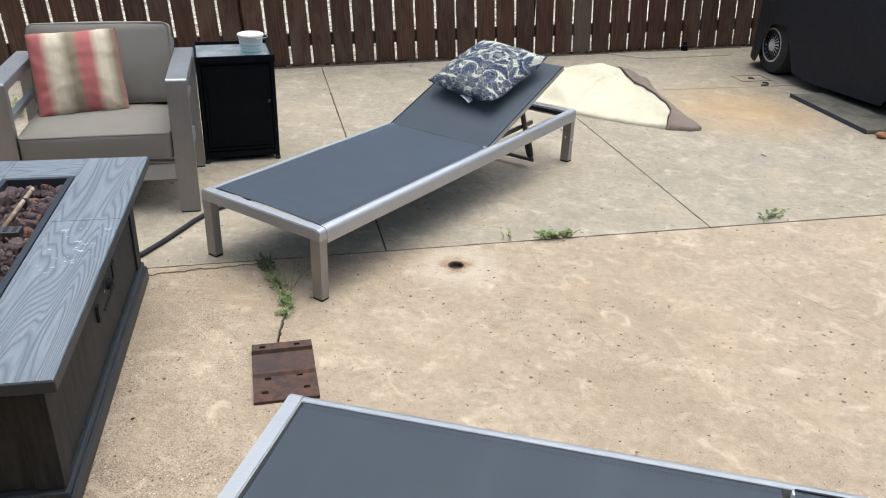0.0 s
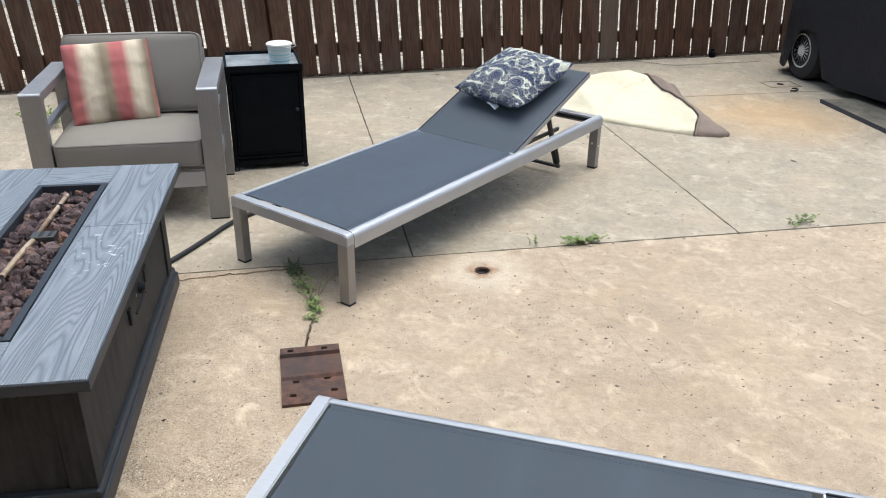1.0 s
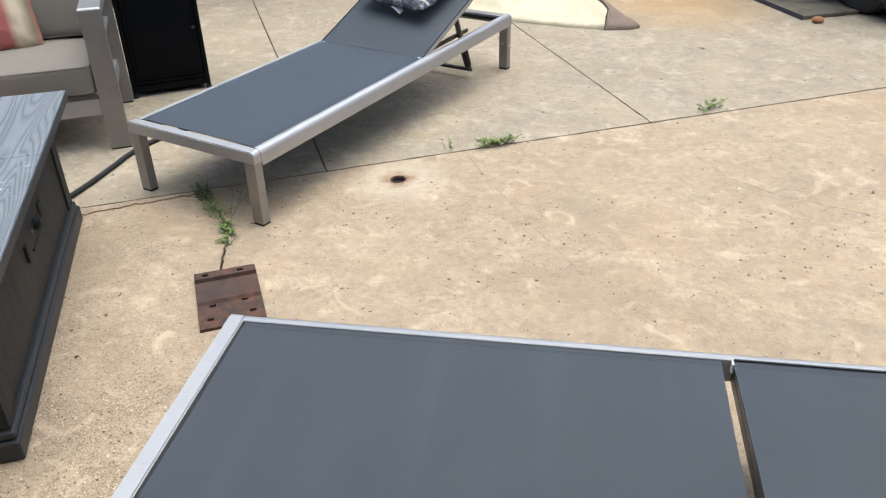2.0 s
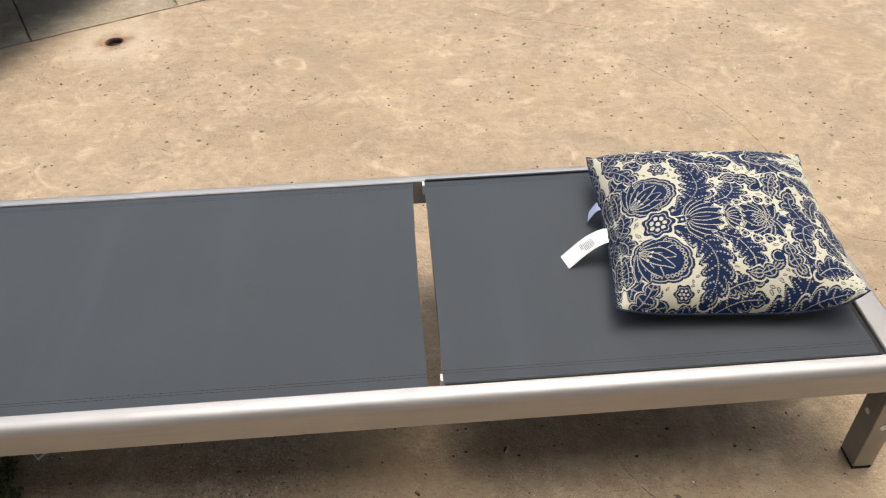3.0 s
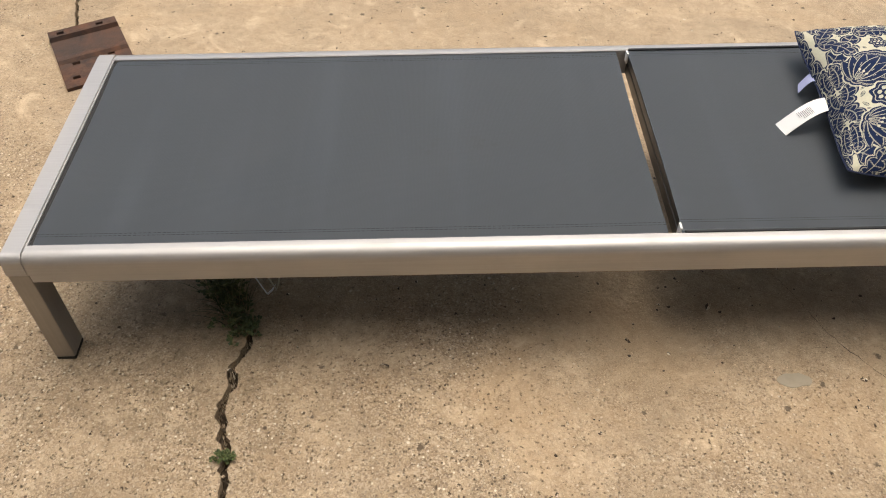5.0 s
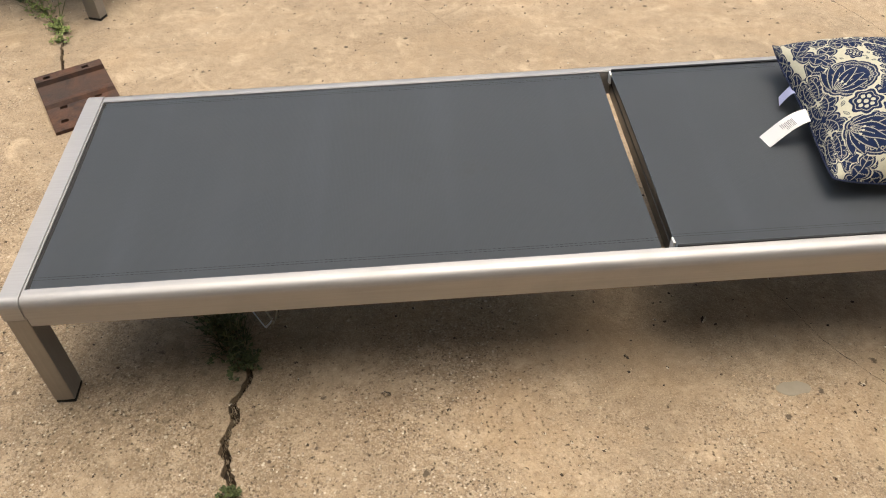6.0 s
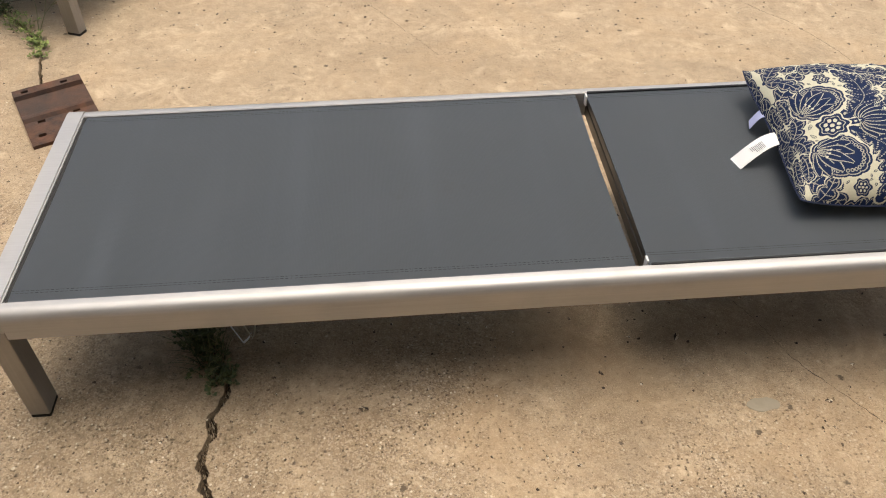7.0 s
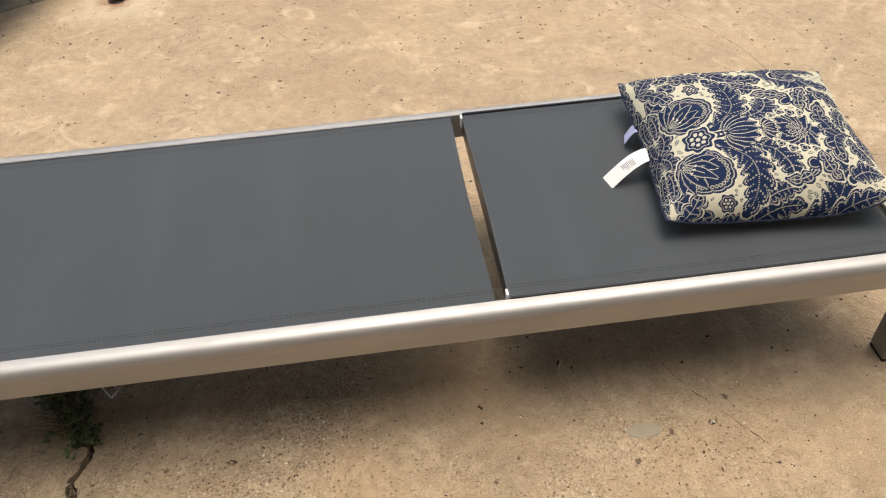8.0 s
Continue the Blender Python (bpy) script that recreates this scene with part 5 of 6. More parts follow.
part("plinth", box(0.086, 1.372, 0.053, FW - IN + 0.026, 0.062, 0.086, 0.007, 3), PLINTH, fire)
part("plinth", box(0.076, 1.384, 0.045, FW - IN + 0.038, 0.0, 0.0615, 0.008, 3), PLINTH, fire)
# tray
tx0, tx1, ty0, ty1 = END + 0.001, FL - END - 0.001, SIDE + 0.002, FW - SIDE - 0.002
for x0, x1, y0, y1 in ((tx0, tx1, ty0, ty0 + 0.020), (tx0, tx1, ty1 - 0.020, ty1), (tx0, tx0 + 0.020, ty0 + 0.0205, ty1 - 0.0205), (tx1 - 0.020, tx1, ty0 + 0.0205, ty1 - 0.0205)):
    part("tray_rim", box(x0, x1, y0, y1, FT - 0.060, FT + 0.003, 0.002), PLINTH, fire)
part("tray_floor", box(tx0 + 0.02, tx1 - 0.02, ty0 + 0.02, ty1 - 0.02, FT - 0.060, FT - 0.050, 0.0), BLACK_RUBBER, fire)
# controls on the long side by the loungers
yb = 0.069
knob = part("control_knob", lathe([(0.0, 0.0), (0.020, 0.0), (0.018, 0.022), (0.0, 0.022)], 16), BLACK_RUBBER, fire)
knob.matrix_basis = Matrix.Translation((0.846, yb - 0.001, 0.272)) @ Matrix.Rotation(radians(90), 4, "X")
part("key", tube([(0.846, yb - 0.016, 0.272), (0.79, yb - 0.022, 0.268), (0.69, yb - 0.020, 0.262)], 0.0045, 6), BLACK_RUBBER, fire)
part("valve_slot", box(0.925, 0.965, yb - 0.006, yb + 0.002, 0.250, 0.298, 0.003), BLACK_RUBBER, fire)
part("igniter", box(0.660, 0.682, yb - 0.010, yb + 0.002, 0.236, 0.290, 0.002), BLACK_RUBBER, fire)
# burner pipe across the rocks
pz = FT - 0.012
ym = FW / 2
pipe = part("burner_pipe", tube([(tx0 + 0.18, ym + 0.03, pz), (tx0 + 0.55, ym + 0.01, pz + 0.006), (tx0 + 0.62, ym, pz + 0.008)], 0.0085, 10), BURNER, fire, "tan tarnished steel burner pipe")
part("burner_pipe", tube([(tx0 + 0.64, ym, pz + 0.008), (tx1 - 0.105, ym - 0.006, pz + 0.012)], 0.0075, 10), BURNER, fire, "tan tarnished steel burner pipe")
part("igniter_box", box(tx0 + 0.605, tx0 + 0.655, ym - 0.060, ym + 0.012, pz - 0.012, pz + 0.018, 0.003), DARK_ALUMINIUM, fire, "dark metal igniter box")
for y in (-0.045, -0.018):
    part("slot", box(tx0 + 0.612, tx0 + 0.648, ym + y - 0.006, ym + y + 0.006, pz + 0.0165, pz + 0.0195, 0.001), BLACK_RUBBER, fire)
solid("gas_hose", tube([Vector(p) for p in ((-1.235, 1.50, 0.05), (-1.215, 1.60, 0.013), (-1.196, 1.70, 0.011), (-1.184, 1.78, 0.011), (-1.174, 1.88, 0.011), (-1.166, 1.98, 0.011), (-1.162, 2.06, 0.011), (-1.150, 2.14, 0.011), (-1.12, 2.24, 0.011), (-1.06, 2.36, 0.011), (-0.98, 2.46, 0.011), (-0.90, 2.52, 0.011))], 0.011, 10), BLACK_RUBBER, "black rubber gas hose lying on the concrete", "hose", smooth=80)

# ---- rusty tie plate ----
pv = Vector((0.182, 0.093)).normalized()
tie_at = at(-0.448, 1.183, math.degrees(math.atan2(pv.y, pv.x)))
PW, PL = 0.204, 0.318
holes = [(0.036, -0.022), (0.152, -0.022), (0.048, -0.198), (0.150, -0.190), (0.036, -0.272), (0.168, -0.262)]


def square(cx, cy, a=0.0105, b=0.0075):
    return [(cx - a, cy - b), (cx + a, cy - b), (cx + a, cy + b), (cx - a, cy + b)]


tie = base("tie_plate", tie_at, "rusty brown steel rail tie plate lying on the concrete", "tie plate")
part("plate", plate([(0, -PL), (PW, -PL), (PW, 0), (0, 0)], 0.0, 0.0105, [square(*h) for h in holes]), RUST, tie)
part("shoulder", plate([(0.001, -0.046), (PW - 0.001, -0.046), (PW - 0.001, -0.001), (0.001, -0.001)], 0.0104, 0.020, [square(*h, 0.0100, 0.0070) for h in holes[:2]]), RUST, tie)
for prof, name in (([(-0.050, 0.0106), (-0.046, 0.0240), (-0.0462, 0.0106)], "ridge"), ([(-0.188, 0.0106), (-0.180, 0.0200), (-0.166, 0.0185), (-0.140, 0.0106)], "ridge")):
    bm = extrude(prof, 0.002, PW - 0.002)
    part(name, bm, RUST, tie)


# ---- crumpled furniture cover ----
HEAP = [Vector(p) for p in ((0.02, 4.46), (0.15, 4.42), (0.33, 4.365), (0.50, 4.315), (0.70, 4.255), (0.95, 4.215), (1.10, 4.225), (1.18, 4.275), (1.15, 4.36), (1.09, 4.50), (1.02, 4.68), (0.95, 4.88), (0.86, 5.10), (0.74, 5.26), (0.55, 5.36), (0.30, 5.30), (0.10, 5.10), (-0.02, 4.80))]
RIDGE = [Vector(p) for p in ((0.20, 4.95), (0.45, 5.04), (0.62, 4.98), (0.85, 4.60), (1.02, 4.36))]
RIDGE_Z = [0.155, 0.180, 0.160, 0.105, 0.065]


def off_line(p, line, closed):
    """The distance of p from a line, and how far along it the nearest point lies."""
    best, where = 9.0, 0.0
    k = len(line)
    for i in range(k if closed else k - 1):
        q, r = line[i], line[(i + 1) % k]
        t = max(0.0, min(1.0, (p - q).dot(r - q) / (r - q).length_squared))
        d = (p - q - t * (r - q)).length
        if d < best:
            best, where = d, i + t
    return best, where


def inside(p, loop):
    odd = False
    for i, q in enumerate(loop):
        r = loop[i - 1]
        if (q.y > p.y) != (r.y > p.y) and p.x < (r.x - q.x) * (p.y - q.y) / (r.y - q.y) + q.x:
            odd = not odd
    return odd


def cover_height(p):
    edge, _ = off_line(p, HEAP, True)
    away, k = off_line(p, RIDGE, False)
    i = min(int(k), len(RIDGE) - 2)
    top = RIDGE_Z[i] + (RIDGE_Z[i + 1] - RIDGE_Z[i]) * (k - i)
    f = edge / max(edge + away, 1e-4)
    h = top * min(1, f * 1.15) ** 0.72
    crease = 0.040 * (0.5 - abs(noise.noise((p.x * 3.6 + p.y * 1.5, p.y * 2.2 - p.x, 1.0)))) + 0.010 * noise.noise((p.x * 9, p.y * 9, 3.0))
    crease += 0.020 * max(0.0, math.sin(10 * p.x + 4 * p.y)) ** 6 * min(1, 8 * edge)
    lip = 0.018 * math.exp(-((edge - 0.03) / 0.03) ** 2) * (0.5 + 0.5 * noise.noise((p.x * 5, p.y * 5, 8)))
    flap = 0.055 * math.exp(-((p.x - 0.80) / 0.07) ** 2 - ((p.y - 5.02) / 0.10) ** 2) * min(1, 10 * edge)
    if edge < 0.012:
        return 0.003
    return max(0.003, h + crease * min(1, 9 * edge) + lip + flap)


SEAM = [Vector(p) for p in ((0.45, 5.40), (0.53, 5.14), (0.70, 4.82), (0.92, 4.46), (0.965, 4.36), (0.945, 4.18))]


def is_brown(p):
    """Right of the seam that runs down the heap."""
    for q, r in zip(SEAM, SEAM[1:]):
        if min(q.y, r.y) <= p.y <= max(q.y, r.y):
            return p.x > q.x + (r.x - q.x) * (p.y - q.y) / (r.y - q.y)
    return p.y > 5.4


def cover_part(brown):
    bm = bmesh.new()
    nx, ny = 124, 122
    vs = {}
    for i in range(nx):
        for j in range(ny):
            p = Vector((-0.04 + 0.010 * i, 4.19 + 0.0098 * j))
            if inside(p, HEAP) and is_brown(p + Vector((0.022 if brown else 0.0, 0))) == brown:
                drop = 0.003 if brown else 0.0
                vs[i, j] = bm.verts.new((p.x, p.y, max(0.003, cover_height(p) - drop)))
    for i, j in list(vs):
        q = [(i, j), (i + 1, j), (i + 1, j + 1), (i, j + 1)]
        if all(k in vs for k in q):
            bm.faces.new([vs[k] for k in q])
    for v in [v for v in bm.verts if not v.link_faces]:
        bm.verts.remove(v)
    for _ in range(12):
        bmesh.ops.smooth_vert(bm, verts=[v for v in bm.verts if v.is_boundary], factor=0.5, use_axis_x=True, use_axis_y=True)
    out = bmesh.ops.extrude_face_region(bm, geom=list(bm.faces))
    for v in out["geom"]:
        if isinstance(v, bmesh.types.BMVert):
            v.co.z = max(0.0, v.co.z - 0.005)
    bmesh.ops.recalc_face_normals(bm, faces=bm.faces)
    return bm


cover = base("furniture_cover", Matrix.Identity(4), "crumpled cream and brown furniture cover heaped on the concrete", "furniture cover")
part("cream_panel", cover_part(False), CREAM, cover, "cream cloth", 60)
part("brown_panel", cover_part(True), BROWN, cover, "brown cloth", 60)
pts = []
for q, r in zip(SEAM, SEAM[1:]):
    for k in range(10):
        p = q.lerp(r, k / 10)
        if inside(p, HEAP):
            pts.append((p.x, p.y, cover_height(p) + 0.003))
part("piping", tube(pts, 0.0075, 6), BROWN, cover)

# ---- covered golf cart ----
# x along the cart from its end by the fence, y to its far side
cart_dir = Vector((FN.x, FN.y)) * -1
cart_at = at(1.735, 6.06, math.degrees(math.atan2(cart_dir.y, cart_dir.x)))
cart = base("golf_cart", cart_at, "golf cart under a black fitted cover with one wheel showing", "golf cart")


def cart_cover():
    """A draped shell: rounded top, hem lifted at the wheel, long soft folds."""
    bm = bmesh.new()
    nz = 30
    rows = []
    outline = []
    L0, L1, B = -0.40, 2.15, 1.15
    per = 150
    for k in range(per):
        a = 2 * math.pi * k / per
        c, s = math.cos(a), math.sin(a)
        e = 0.32
        outline.append(((L0 + L1) / 2 + (L1 - L0) / 2 * math.copysign(abs(c) ** e, c), B / 2 + 0.01 + (B / 2 + 0.06) * math.copysign(abs(s) ** e, s)))
    for i in range(nz + 1):
        f = i / nz
        row = []
        for k, (x, y) in enumerate(outline):
            hem = 0.075 + 0.02 * noise.noise((x * 3, y * 3, 0))
            if y < 0.25:
                hem += 0.33 * math.exp(-((x - 0.10) / 0.19) ** 4) + 0.30 * math.exp(-((x - 1.55) / 0.20) ** 4)
            z = hem + (1.75 - hem) * f
            shrink = 1 - 0.16 * f ** 2.0 - 0.10 * max(0, f - 0.82) / 0.18
            sway = 0.035 * noise.noise((x * 2.2 + z * 0.5, y * 2.2, z * 1.2)) + 0.020 * math.sin(7 * x + 3 * z + 2 * y)
            cx, cy = (L0 + L1) / 2, B / 2
            d = Vector((x - cx, y - cy))
            d *= shrink + sway * (0.35 + 0.65 * (1 - abs(2 * f - 1)))
            row.append(bm.verts.new((cx + d.x, cy + d.y, z)))
        rows.append(row)
    for a, b in zip(rows, rows[1:]):
        for k in range(per):
            bm.faces.new((a[k], a[(k + 1) % per], b[(k + 1) % per], b[k]))
    bm.faces.new(rows[-1])
    bmesh.ops.recalc_face_normals(bm, faces=bm.faces)
    return bm


part("cover", cart_cover(), BLACK_CLOTH, cart, "black cloth cover with soft folds", 80)
for x, y in ((0.0, 0.0), (1.55, 0.0), (0.0, 0.98), (1.55, 0.98)):
    wheel = part("wheel", lathe([(0.10, -0.09), (0.135, -0.09), (0.19, -0.092), (0.215, -0.080), (0.225, -0.05), (0.228, 0.0), (0.225, 0.05), (0.215, 0.080), (0.19, 0.092), (0.135, 0.09), (0.10, 0.09)], 48), TYRE, cart, "black tyre")
    wheel.matrix_basis = Matrix.Translation((x, y + 0.10, 0.228)) @ Matrix.Rotation(radians(-8 if x == 0 else 0), 4, "Z") @ Matrix.Rotation(radians(90), 4, "X")
    rim = part("rim", lathe([(0.0, 0.070), (0.03, 0.090), (0.034, 0.096), (0.05, 0.088), (0.112, 0.072), (0.122, 0.092), (0.134, 0.094), (0.138, 0.080), (0.138, 0.04), (0.0, 0.04)], 48), HUB, wheel, "dull silver hubcap")
    if (x, y) == (0.0, 0.0):
        for k in range(18):
            a = 2 * math.pi * k / 18
            spoke = part("spoke_slot", box(0.045, 0.108, -0.0045, 0.0045, 0.076, 0.0905, 0.002), BLACK_RUBBER, wheel)
            spoke.matrix_basis = Matrix.Rotation(a, 4, "Z")
part("axle", tube([(0.0, 0.12, 0.228), (0.0, 1.04, 0.228)], 0.03, 10), BLACK_RUBBER, cart)
part("axle", tube([(1.55, 0.12, 0.228), (1.55, 1.04, 0.228)], 0.03, 10), BLACK_RUBBER, cart)
part("chassis", box(-0.15, 1.95, 0.18, 0.98, 0.20, 0.36, 0.02), BLACK_RUBBER, cart)

# ---- old board by the cart ----
b0, b1 = Vector((1.826, 5.345)), Vector((2.185, 4.548))
bd = b1 - b0
mat_at = at(*b0, math.degrees(math.atan2(bd.y, bd.x)))
old = base("old_board", mat_at, "weathered mottled board with a dark blue edge on the concrete", "board")
part("sheet", box(0.006, bd.length - 0.002, 0.006, 0.62, 0.004, 0.026, 0.004), BOARD, old)
part("edge_strip", box(0.0, bd.length, 0.0, 0.0055, 0.0, 0.030, 0.002), BOARD_EDGE, old, "dark blue edge strip")
bm = bmesh.new()
bmesh.ops.create_icosphere(bm, subdivisions=3, radius=0.03)
for v in bm.verts:
    v.co = Vector((v.co.x * 1.3, v.co.y, v.co.z * 0.7)) * (1 + 0.18 * noise.noise(v.co * 40)) + Vector((0, 0, 0.020))
solid("clay_shard", bm, CLAY, "small rounded terracotta shard by the board", "shard", m=at(2.27, 4.50, 20), smooth=80)


# ---- small fittings in the slabs ----
lid_at = at(1.60, 5.84, PATIO)
lid = base("utility_lid", lid_at, "small square concrete utility lid with a dark hole", "utility lid", kind="structure")
part("frame", plate([(-0.13, -0.09), (0.13, -0.09), (0.13, 0.09), (-0.13, 0.09)], 0.0004, 0.004, [[(-0.12, -0.08), (0.12, -0.08), (0.12, 0.08), (-0.12, 0.08)]]), CONCRETE_NEAR, lid)
part("ring", lathe([(0.0, 0.0005), (0.026, 0.0005), (0.026, 0.005), (0.019, 0.007), (0.016, 0.003), (0.0, 0.003)], 20), RUST, lid)
solid("wire_staple", tube([(1.654, 5.625, 0.004), (1.698, 5.640, 0.006), (1.712, 5.675, 0.008), (1.704, 5.712, 0.006), (1.672, 5.714, 0.004)], 0.006, 8), BLACK_RUBBER, "small bent dark wire lying by the joint", "wire", smooth=80)
solid("hose_tap", lathe([(0.0, 0.0), (0.030, 0.0), (0.030, 0.045), (0.018, 0.055), (0.018, 0.075), (0.0, 0.075)], 14), BLACK_METAL, "small dark metal tap stub at the foot of the fence", "tap", m=at(1.10, 6.72, 20))


# ---- weeds ----
def weed(name, x, y, reach, count, seed, label, leaf=LEAF, leaf_size=0.010, tall=0.05, spread=None, blades=0, turn=0.0):
    r = random.Random(seed)
    thing = base(name, at(x, y, turn), label, "weed", "weeds in the joints")
    stems, leaves = bmesh.new(), bmesh.new()
    sx, sy = spread or (1.0, 1.0)

    def leaf_at(p, size, up):
        d = Vector((r.uniform(-1, 1), r.uniform(-1, 1), up * r.uniform(0.1, 0.8))).normalized()
        s = d.cross(Vector((0, 0, 1))).normalized() * size * r.uniform(0.34, 0.5)
        n_ = d.cross(s).normalized() * size * 0.15
        a, m_, e = p, p + d * size * 0.5, p + d * size
        va, vl, vr, ve = leaves.verts.new(a), leaves.verts.new(m_ + s + n_), leaves.verts.new(m_ - s + n_), leaves.verts.new(e)
        vm = leaves.verts.new(m_ - n_)
        for f in ((va, vm, vl), (va, vr, vm), (vm, ve, vl), (vr, ve, vm)):
            leaves.faces.new(f)

    for i in range(count):
        a = r.uniform(0, 2 * math.pi)
        root = Vector((sx * reach * 0.6 * r.uniform(-1, 1), sy * reach * 0.6 * r.uniform(-1, 1), -0.012))
        out = Vector((math.cos(a) * sx, math.sin(a) * sy, 0)) * reach * r.uniform(0.3, 1.0)
        h = tall * r.uniform(0.3, 1.0)
        pts = [root, root + out * 0.4 + Vector((0, 0, 0.012 + h * 0.6)), root + out + Vector((0, 0, 0.012 + h))]
        tube(pts, 0.0009, 4, stems)
        for k in range(9):
            f = r.uniform(0.15, 1.0)
            p = pts[0].lerp(pts[1], f * 2) if f < 0.5 else pts[1].lerp(pts[2], f * 2 - 1)
            if p.z > 0.002:
                leaf_at(p, leaf_size * r.uniform(0.6, 1.3), 0.6)
    part("stem_tuft", stems, STEM, thing)["kind"] = "stuff"
    part("leaf_tuft", leaves, leaf, thing)["kind"] = "stuff"
    if blades:
        gb = bmesh.new()
        for i in range(blades):
            a = r.uniform(0, 2 * math.pi)
            root = Vector((sx * reach * 0.5 * r.uniform(-1, 1), sy * reach * 0.5 * r.uniform(-1, 1), -0.01))
            ln = r.uniform(0.5, 1.0) * tall * 1.9
            d = Vector((math.cos(a), math.sin(a), 0))
            side = Vector((-d.y, d.x, 0)) * 0.0014
            prev = None
            for k in range(5):
                f = k / 4
                c = root + d * ln * 0.6 * f + Vector((0, 0, ln * (f - 0.45 * f * f)))
                cur = (gb.verts.new(c - side * (1 - f * 0.9)), gb.verts.new(c + side * (1 - f * 0.9)))
                if prev:
                    gb.faces.new((prev[0], prev[1], cur[1], cur[0]))
                prev = cur
        part("blade_tuft", gb, leaf, thing)["kind"] = "stuff"
    return thing


weed("weed", 0.450, 2.405, 0.072, 24, 1, "low bright green weed growing in the patio joint", leaf_size=0.015, tall=0.045, spread=(1.3, 0.6), turn=26)
weed("weed", 1.415, 2.915, 0.065, 12, 2, "sparse low green weed growing in the patio joint", leaf_size=0.014, tall=0.05, spread=(1.4, 0.5), turn=26)
weed("weed", 0.250, 2.330, 0.040, 4, 3, "few green sprigs growing in the patio joint", leaf_size=0.009, tall=0.05, turn=26)
weed("weed", -0.655, 1.755, 0.085, 22, 4, "green weeds growing out of a concrete crack", leaf=DEEP_LEAF, leaf_size=0.010, tall=0.06, turn=-40, spread=(1.2, 0.6), blades=36)
weed("weed", -0.560, 1.640, 0.080, 18, 5, "green weeds growing out of a concrete crack", leaf=LEAF, leaf_size=0.010, tall=0.05, turn=-50, spread=(1.2, 0.6), blades=20)
weed("weed", -0.470, 1.520, 0.055, 26, 6, "bright green low weed in a concrete crack", leaf_size=0.012, tall=0.03, turn=-55, spread=(1.3, 0.5))
weed("weed", -0.440, 1.430, 0.030, 12, 7, "bright green low weed in a concrete crack", leaf_size=0.010, tall=0.025)
weed("weed", 0.285, 0.110, 0.085, 60, 8, "dark green weed in the crack under the lounger", leaf=DEEP_LEAF, leaf_size=0.011, tall=0.08, spread=(0.7, 1.2), blades=70, turn=30)
weed("weed", 0.335, 0.040, 0.030, 26, 9, "dark green clover-like weed at the crack", leaf=DEEP_LEAF, leaf_size=0.009, tall=0.03)
weed("weed", 0.338, -0.258, 0.016, 18, 10, "tiny green weed in the crack", leaf=DEEP_LEAF, leaf_size=0.008, tall=0.018)
weed("weed", -3.05, 3.20, 0.16, 24, 11, "straggling grey-green weed by the fence", leaf_size=0.02, tall=0.14, blades=30)
weed("weed", -2.45, 3.05, 0.16, 26, 12, "straggling green weed behind the armchair", leaf_size=0.018, tall=0.12, blades=40)
# dry stalks
thing = base("dry_stalk", at(-0.49, 1.60, 0), "thin dry branching weed stalk by the crack", "stalk")
for pts in (((0, 0, -0.01), (0.03, 0.03, 0.05), (0.085, 0.06, 0.10)), ((0.03, 0.03, 0.05), (0.04, 0.07, 0.10)), ((0.055, 0.045, 0.075), (0.10, 0.05, 0.09)), ((0, 0, -0.01), (0.0, 0.05, 0.06), (-0.01, 0.09, 0.11))):
    part("twig", tube(pts, [0.0018, 0.0014, 0.0008][: len(pts)], 5), STEM, thing)
straw = base("dry_grass_stem", at(0.36, 0.15, 0), "bent pale dry grass stem under the lounger", "grass stem")
part("stem", tube([(-0.03, 0.05, 0.06), (0.005, 0.01, 0.025), (0.022, -0.012, 0.012), (0.027, -0.004, 0.022), (0.030, 0.012, 0.034)], 0.0022, 5), STRAW, straw)
for x, y, a in ((-0.20, 0.44, 30), (-0.30, 1.20, 10)):
    twig = base("twig", at(x, y, a), "thin dry twig on the concrete", "twig")
    part("stick", tube([(0, 0, 0.002), (0.03, 0.008, 0.003), (0.065, 0.028, 0.002)], 0.0014, 5), STEM, twig)

# fallen leaves and crumbs by the fence and on the slabs
rng = random.Random(17)
spots = [(-0.70, 4.62), (-1.05, 5.28), (0.65, 1.55), (1.02, 0.98), (0.30, 4.0), (1.50, 3.9), (1.95, 2.1), (0.95, 1.9), (1.30, 0.075), (0.62, -0.06), (1.56, -0.115), (-1.02, 3.02), (-0.62, 0.74)]
for i, (x, y) in enumerate(spots):
    bm = bmesh.new()
    s = rng.uniform(0.008, 0.016) * (1.6 if y > 3 else 0.7)
    c = bm.verts.new((0, 0, 0.006))
    rim = [bm.verts.new((s * math.cos(a) * rng.uniform(0.7, 1.3), 0.6 * s * math.sin(a) * rng.uniform(0.7, 1.3), rng.uniform(0.0, 0.008))) for a in (2 * math.pi * k / 9 for k in range(9))]
    for k in range(9):
        bm.faces.new((c, rim[k], rim[(k + 1) % 9]))
    out = bmesh.ops.extrude_face_region(bm, geom=list(bm.faces))
    for v in out["geom"]:
        if isinstance(v, bmesh.types.BMVert):
            v.co.z += 0.0012
    low = min(v.co.z for v in bm.verts)
    for v in bm.verts:
        v.co.z -= low
    bmesh.ops.recalc_face_normals(bm, faces=bm.faces)
    solid("dead_leaf", bm, GRIT if i > 7 else BROWN, "small curled dry brown leaf on the concrete", "dead leaf", "dead leaves", m=at(x, y, rng.uniform(0, 360)))


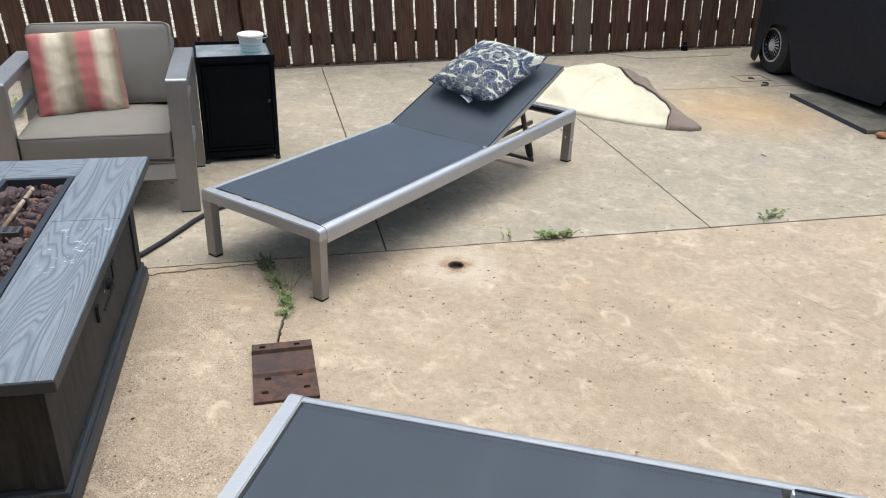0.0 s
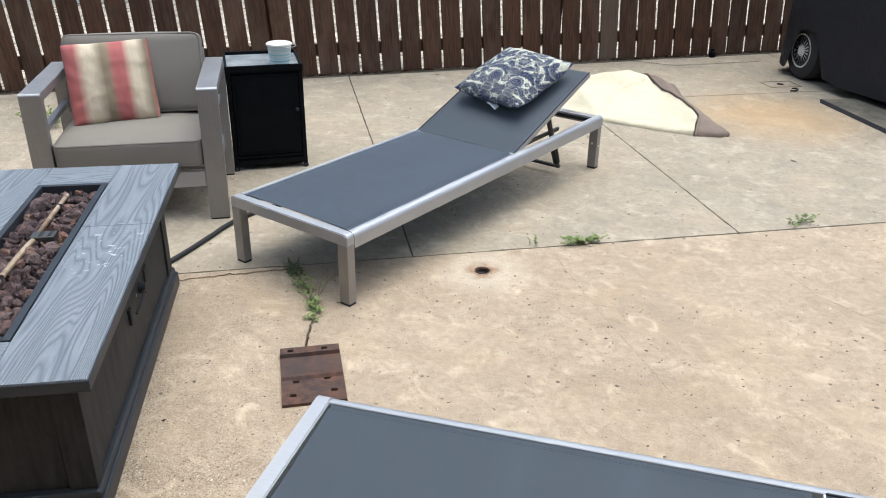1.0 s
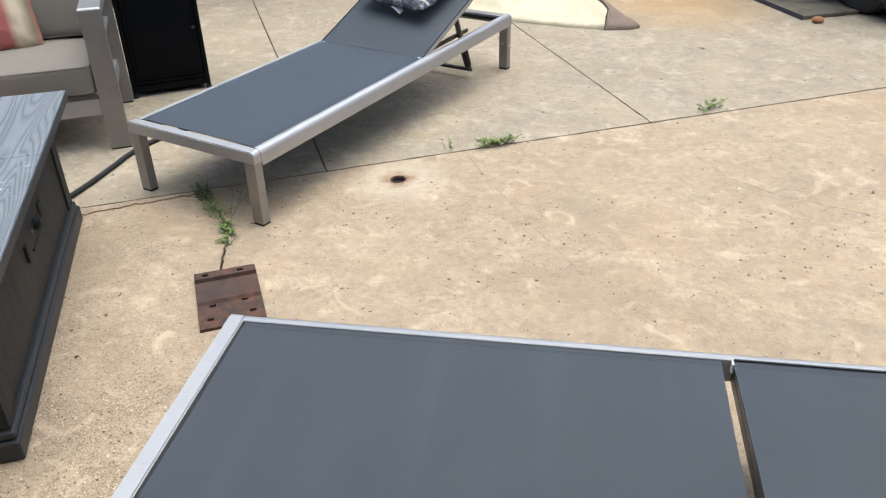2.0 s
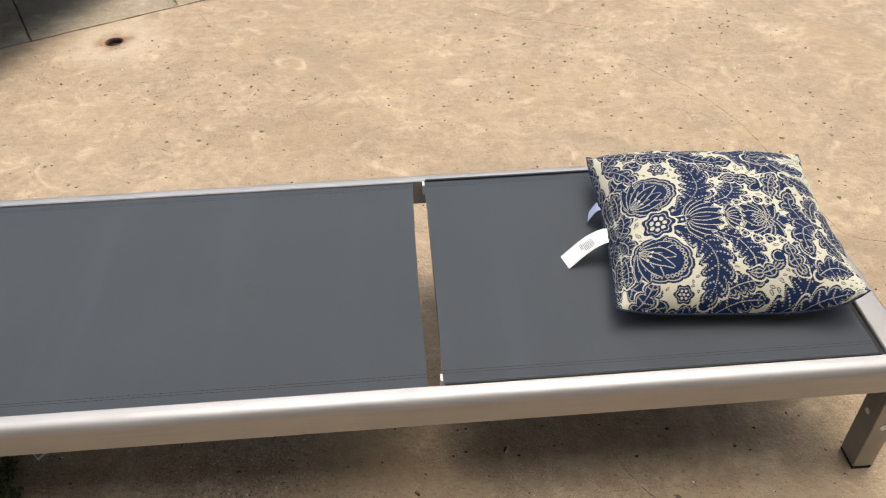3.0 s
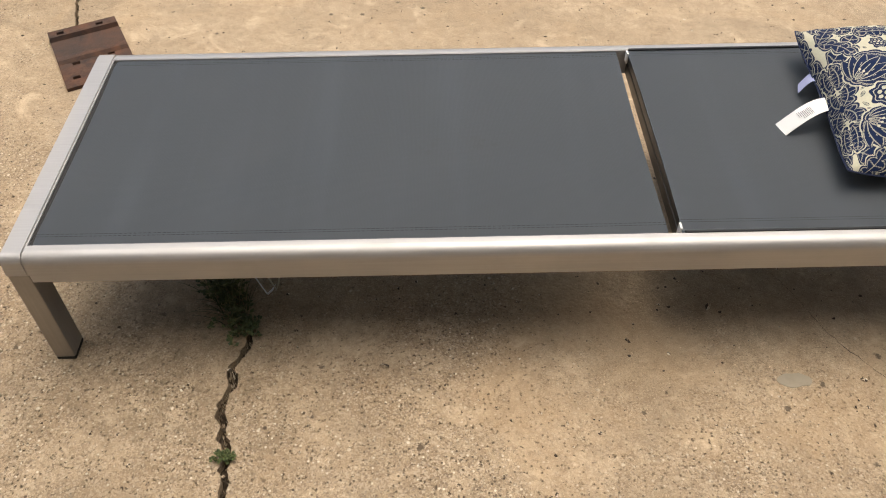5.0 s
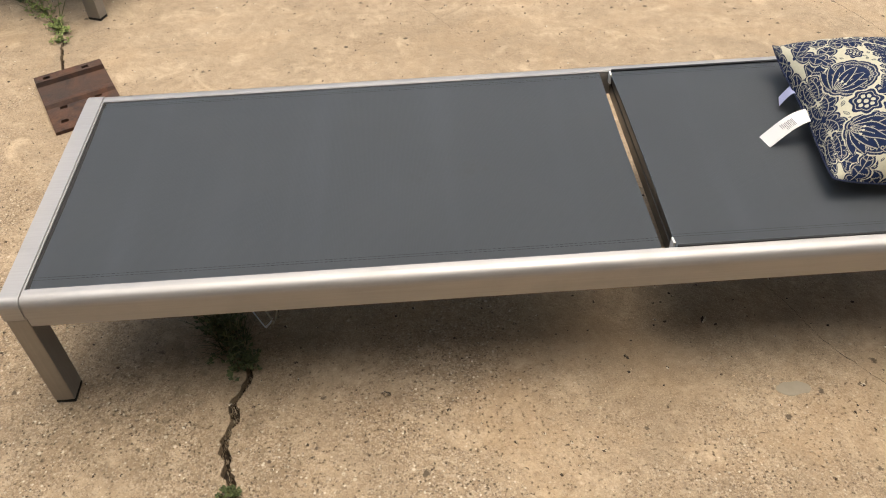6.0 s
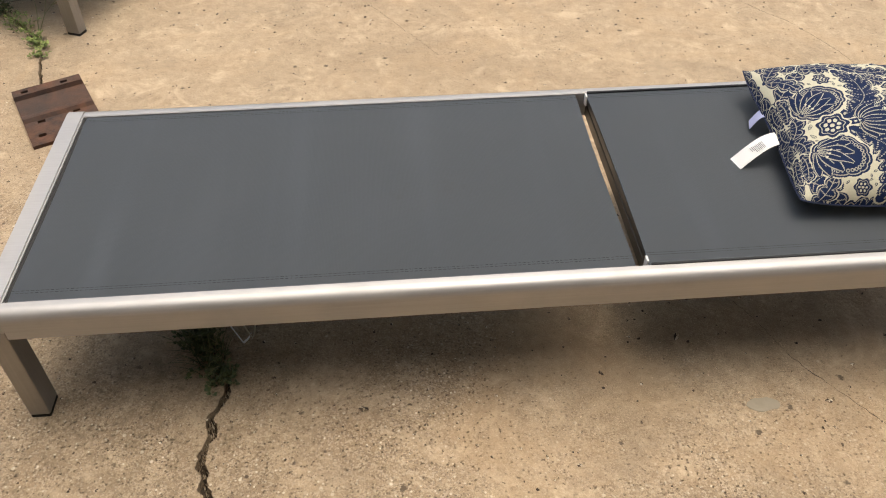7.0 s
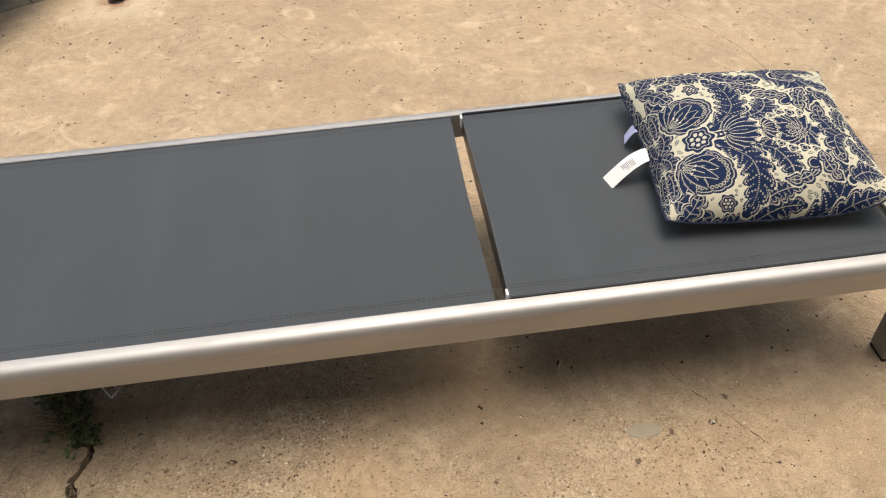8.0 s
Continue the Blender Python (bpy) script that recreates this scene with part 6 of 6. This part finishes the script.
bm = tube([(0.318, 0.195, 0.040), (0.335, 0.165, 0.022), (0.362, 0.133, 0.004)], 0.0016, 5)
tube([(0.362, 0.133, 0.004), (0.372, 0.141, 0.008), (0.378, 0.153, 0.012)], [0.0030, 0.0024, 0.0006], 5, bm)
solid("straw", bm, PAPER, "thin bent pale straw lying by the weed", "straw")

# ---- lava rocks ----
def rock_mesh(seed):
    bm = bmesh.new()
    bmesh.ops.create_icosphere(bm, subdivisions=2, radius=1.0)
    for v in bm.verts:
        p = v.co.copy()
        v.co = p * (1 + 0.45 * noise.noise(p * 1.2 + Vector((seed * 7.0, 0, 0))) + 0.40 * noise.noise(p * 2.7 + Vector((0, seed * 5.0, 0))))
        v.co.x *= 1.25
        v.co.z *= 0.85
    return finish(bm, "lava_rock", LAVA, 28)


rocks = [rock_mesh(k) for k in range(6)]
rng = random.Random(9)
ix0, ix1, iy0, iy1 = tx0 + 0.036, tx1 - 0.036, ty0 + 0.034, ty1 - 0.034
count = 0
nxr, nyr = 38, 7
for i in range(nxr):
    for j in range(nyr):
        x = ix0 + (ix1 - ix0) * (i + 0.5 + rng.uniform(-0.35, 0.35)) / nxr
        y = iy0 + (iy1 - iy0) * (j + 0.5 + rng.uniform(-0.3, 0.3)) / nyr
        ob = new("lava_rock", rng.choice(rocks))
        ob.parent = fire
        s = rng.choice((0.009, 0.011, 0.013, 0.015, 0.017, 0.021)) * rng.uniform(0.9, 1.1)
        ob.matrix_basis = Matrix.LocRotScale((x, y, FT - 0.027 + rng.uniform(-0.012, 0.012)), Euler([rng.uniform(0, 6.28) for _ in range(3)]), (s, s, s))

# ---- fence boards ----
board_meshes = []
for k in range(4):
    bm = bmesh.new()
    h = 1.84 + 0.01 * k
    box(-0.0725, 0.0725, 0.0, 0.020, 0.012, h, 0.003, 1, bm)
    for v in bm.verts:
        v.co.x += 0.0025 * noise.noise((v.co.z * 2, k, 0)) + (0.0025 * math.sin(k * 2.1) * v.co.z)
    board_meshes.append(finish(bm, "board", FENCE))
rng = random.Random(3)
edge = lambda k: 2.0085 + 0.1760 * k + 0.000358 * k * k
for i in range(-46, 34):
    ob = new("board", board_meshes[rng.randrange(4)])
    ob.parent = fence
    ob.matrix_basis = Matrix.Translation(((edge(i) + edge(i + 1)) / 2, rng.uniform(-0.002, 0.002), rng.uniform(-0.006, 0.006))) @ Matrix.Rotation(radians(-3.6 + rng.uniform(-0.35, 0.35)), 4, "Y") @ Matrix.Diagonal(((edge(i + 1) - edge(i)) / 0.1650, 1, 1, 1))
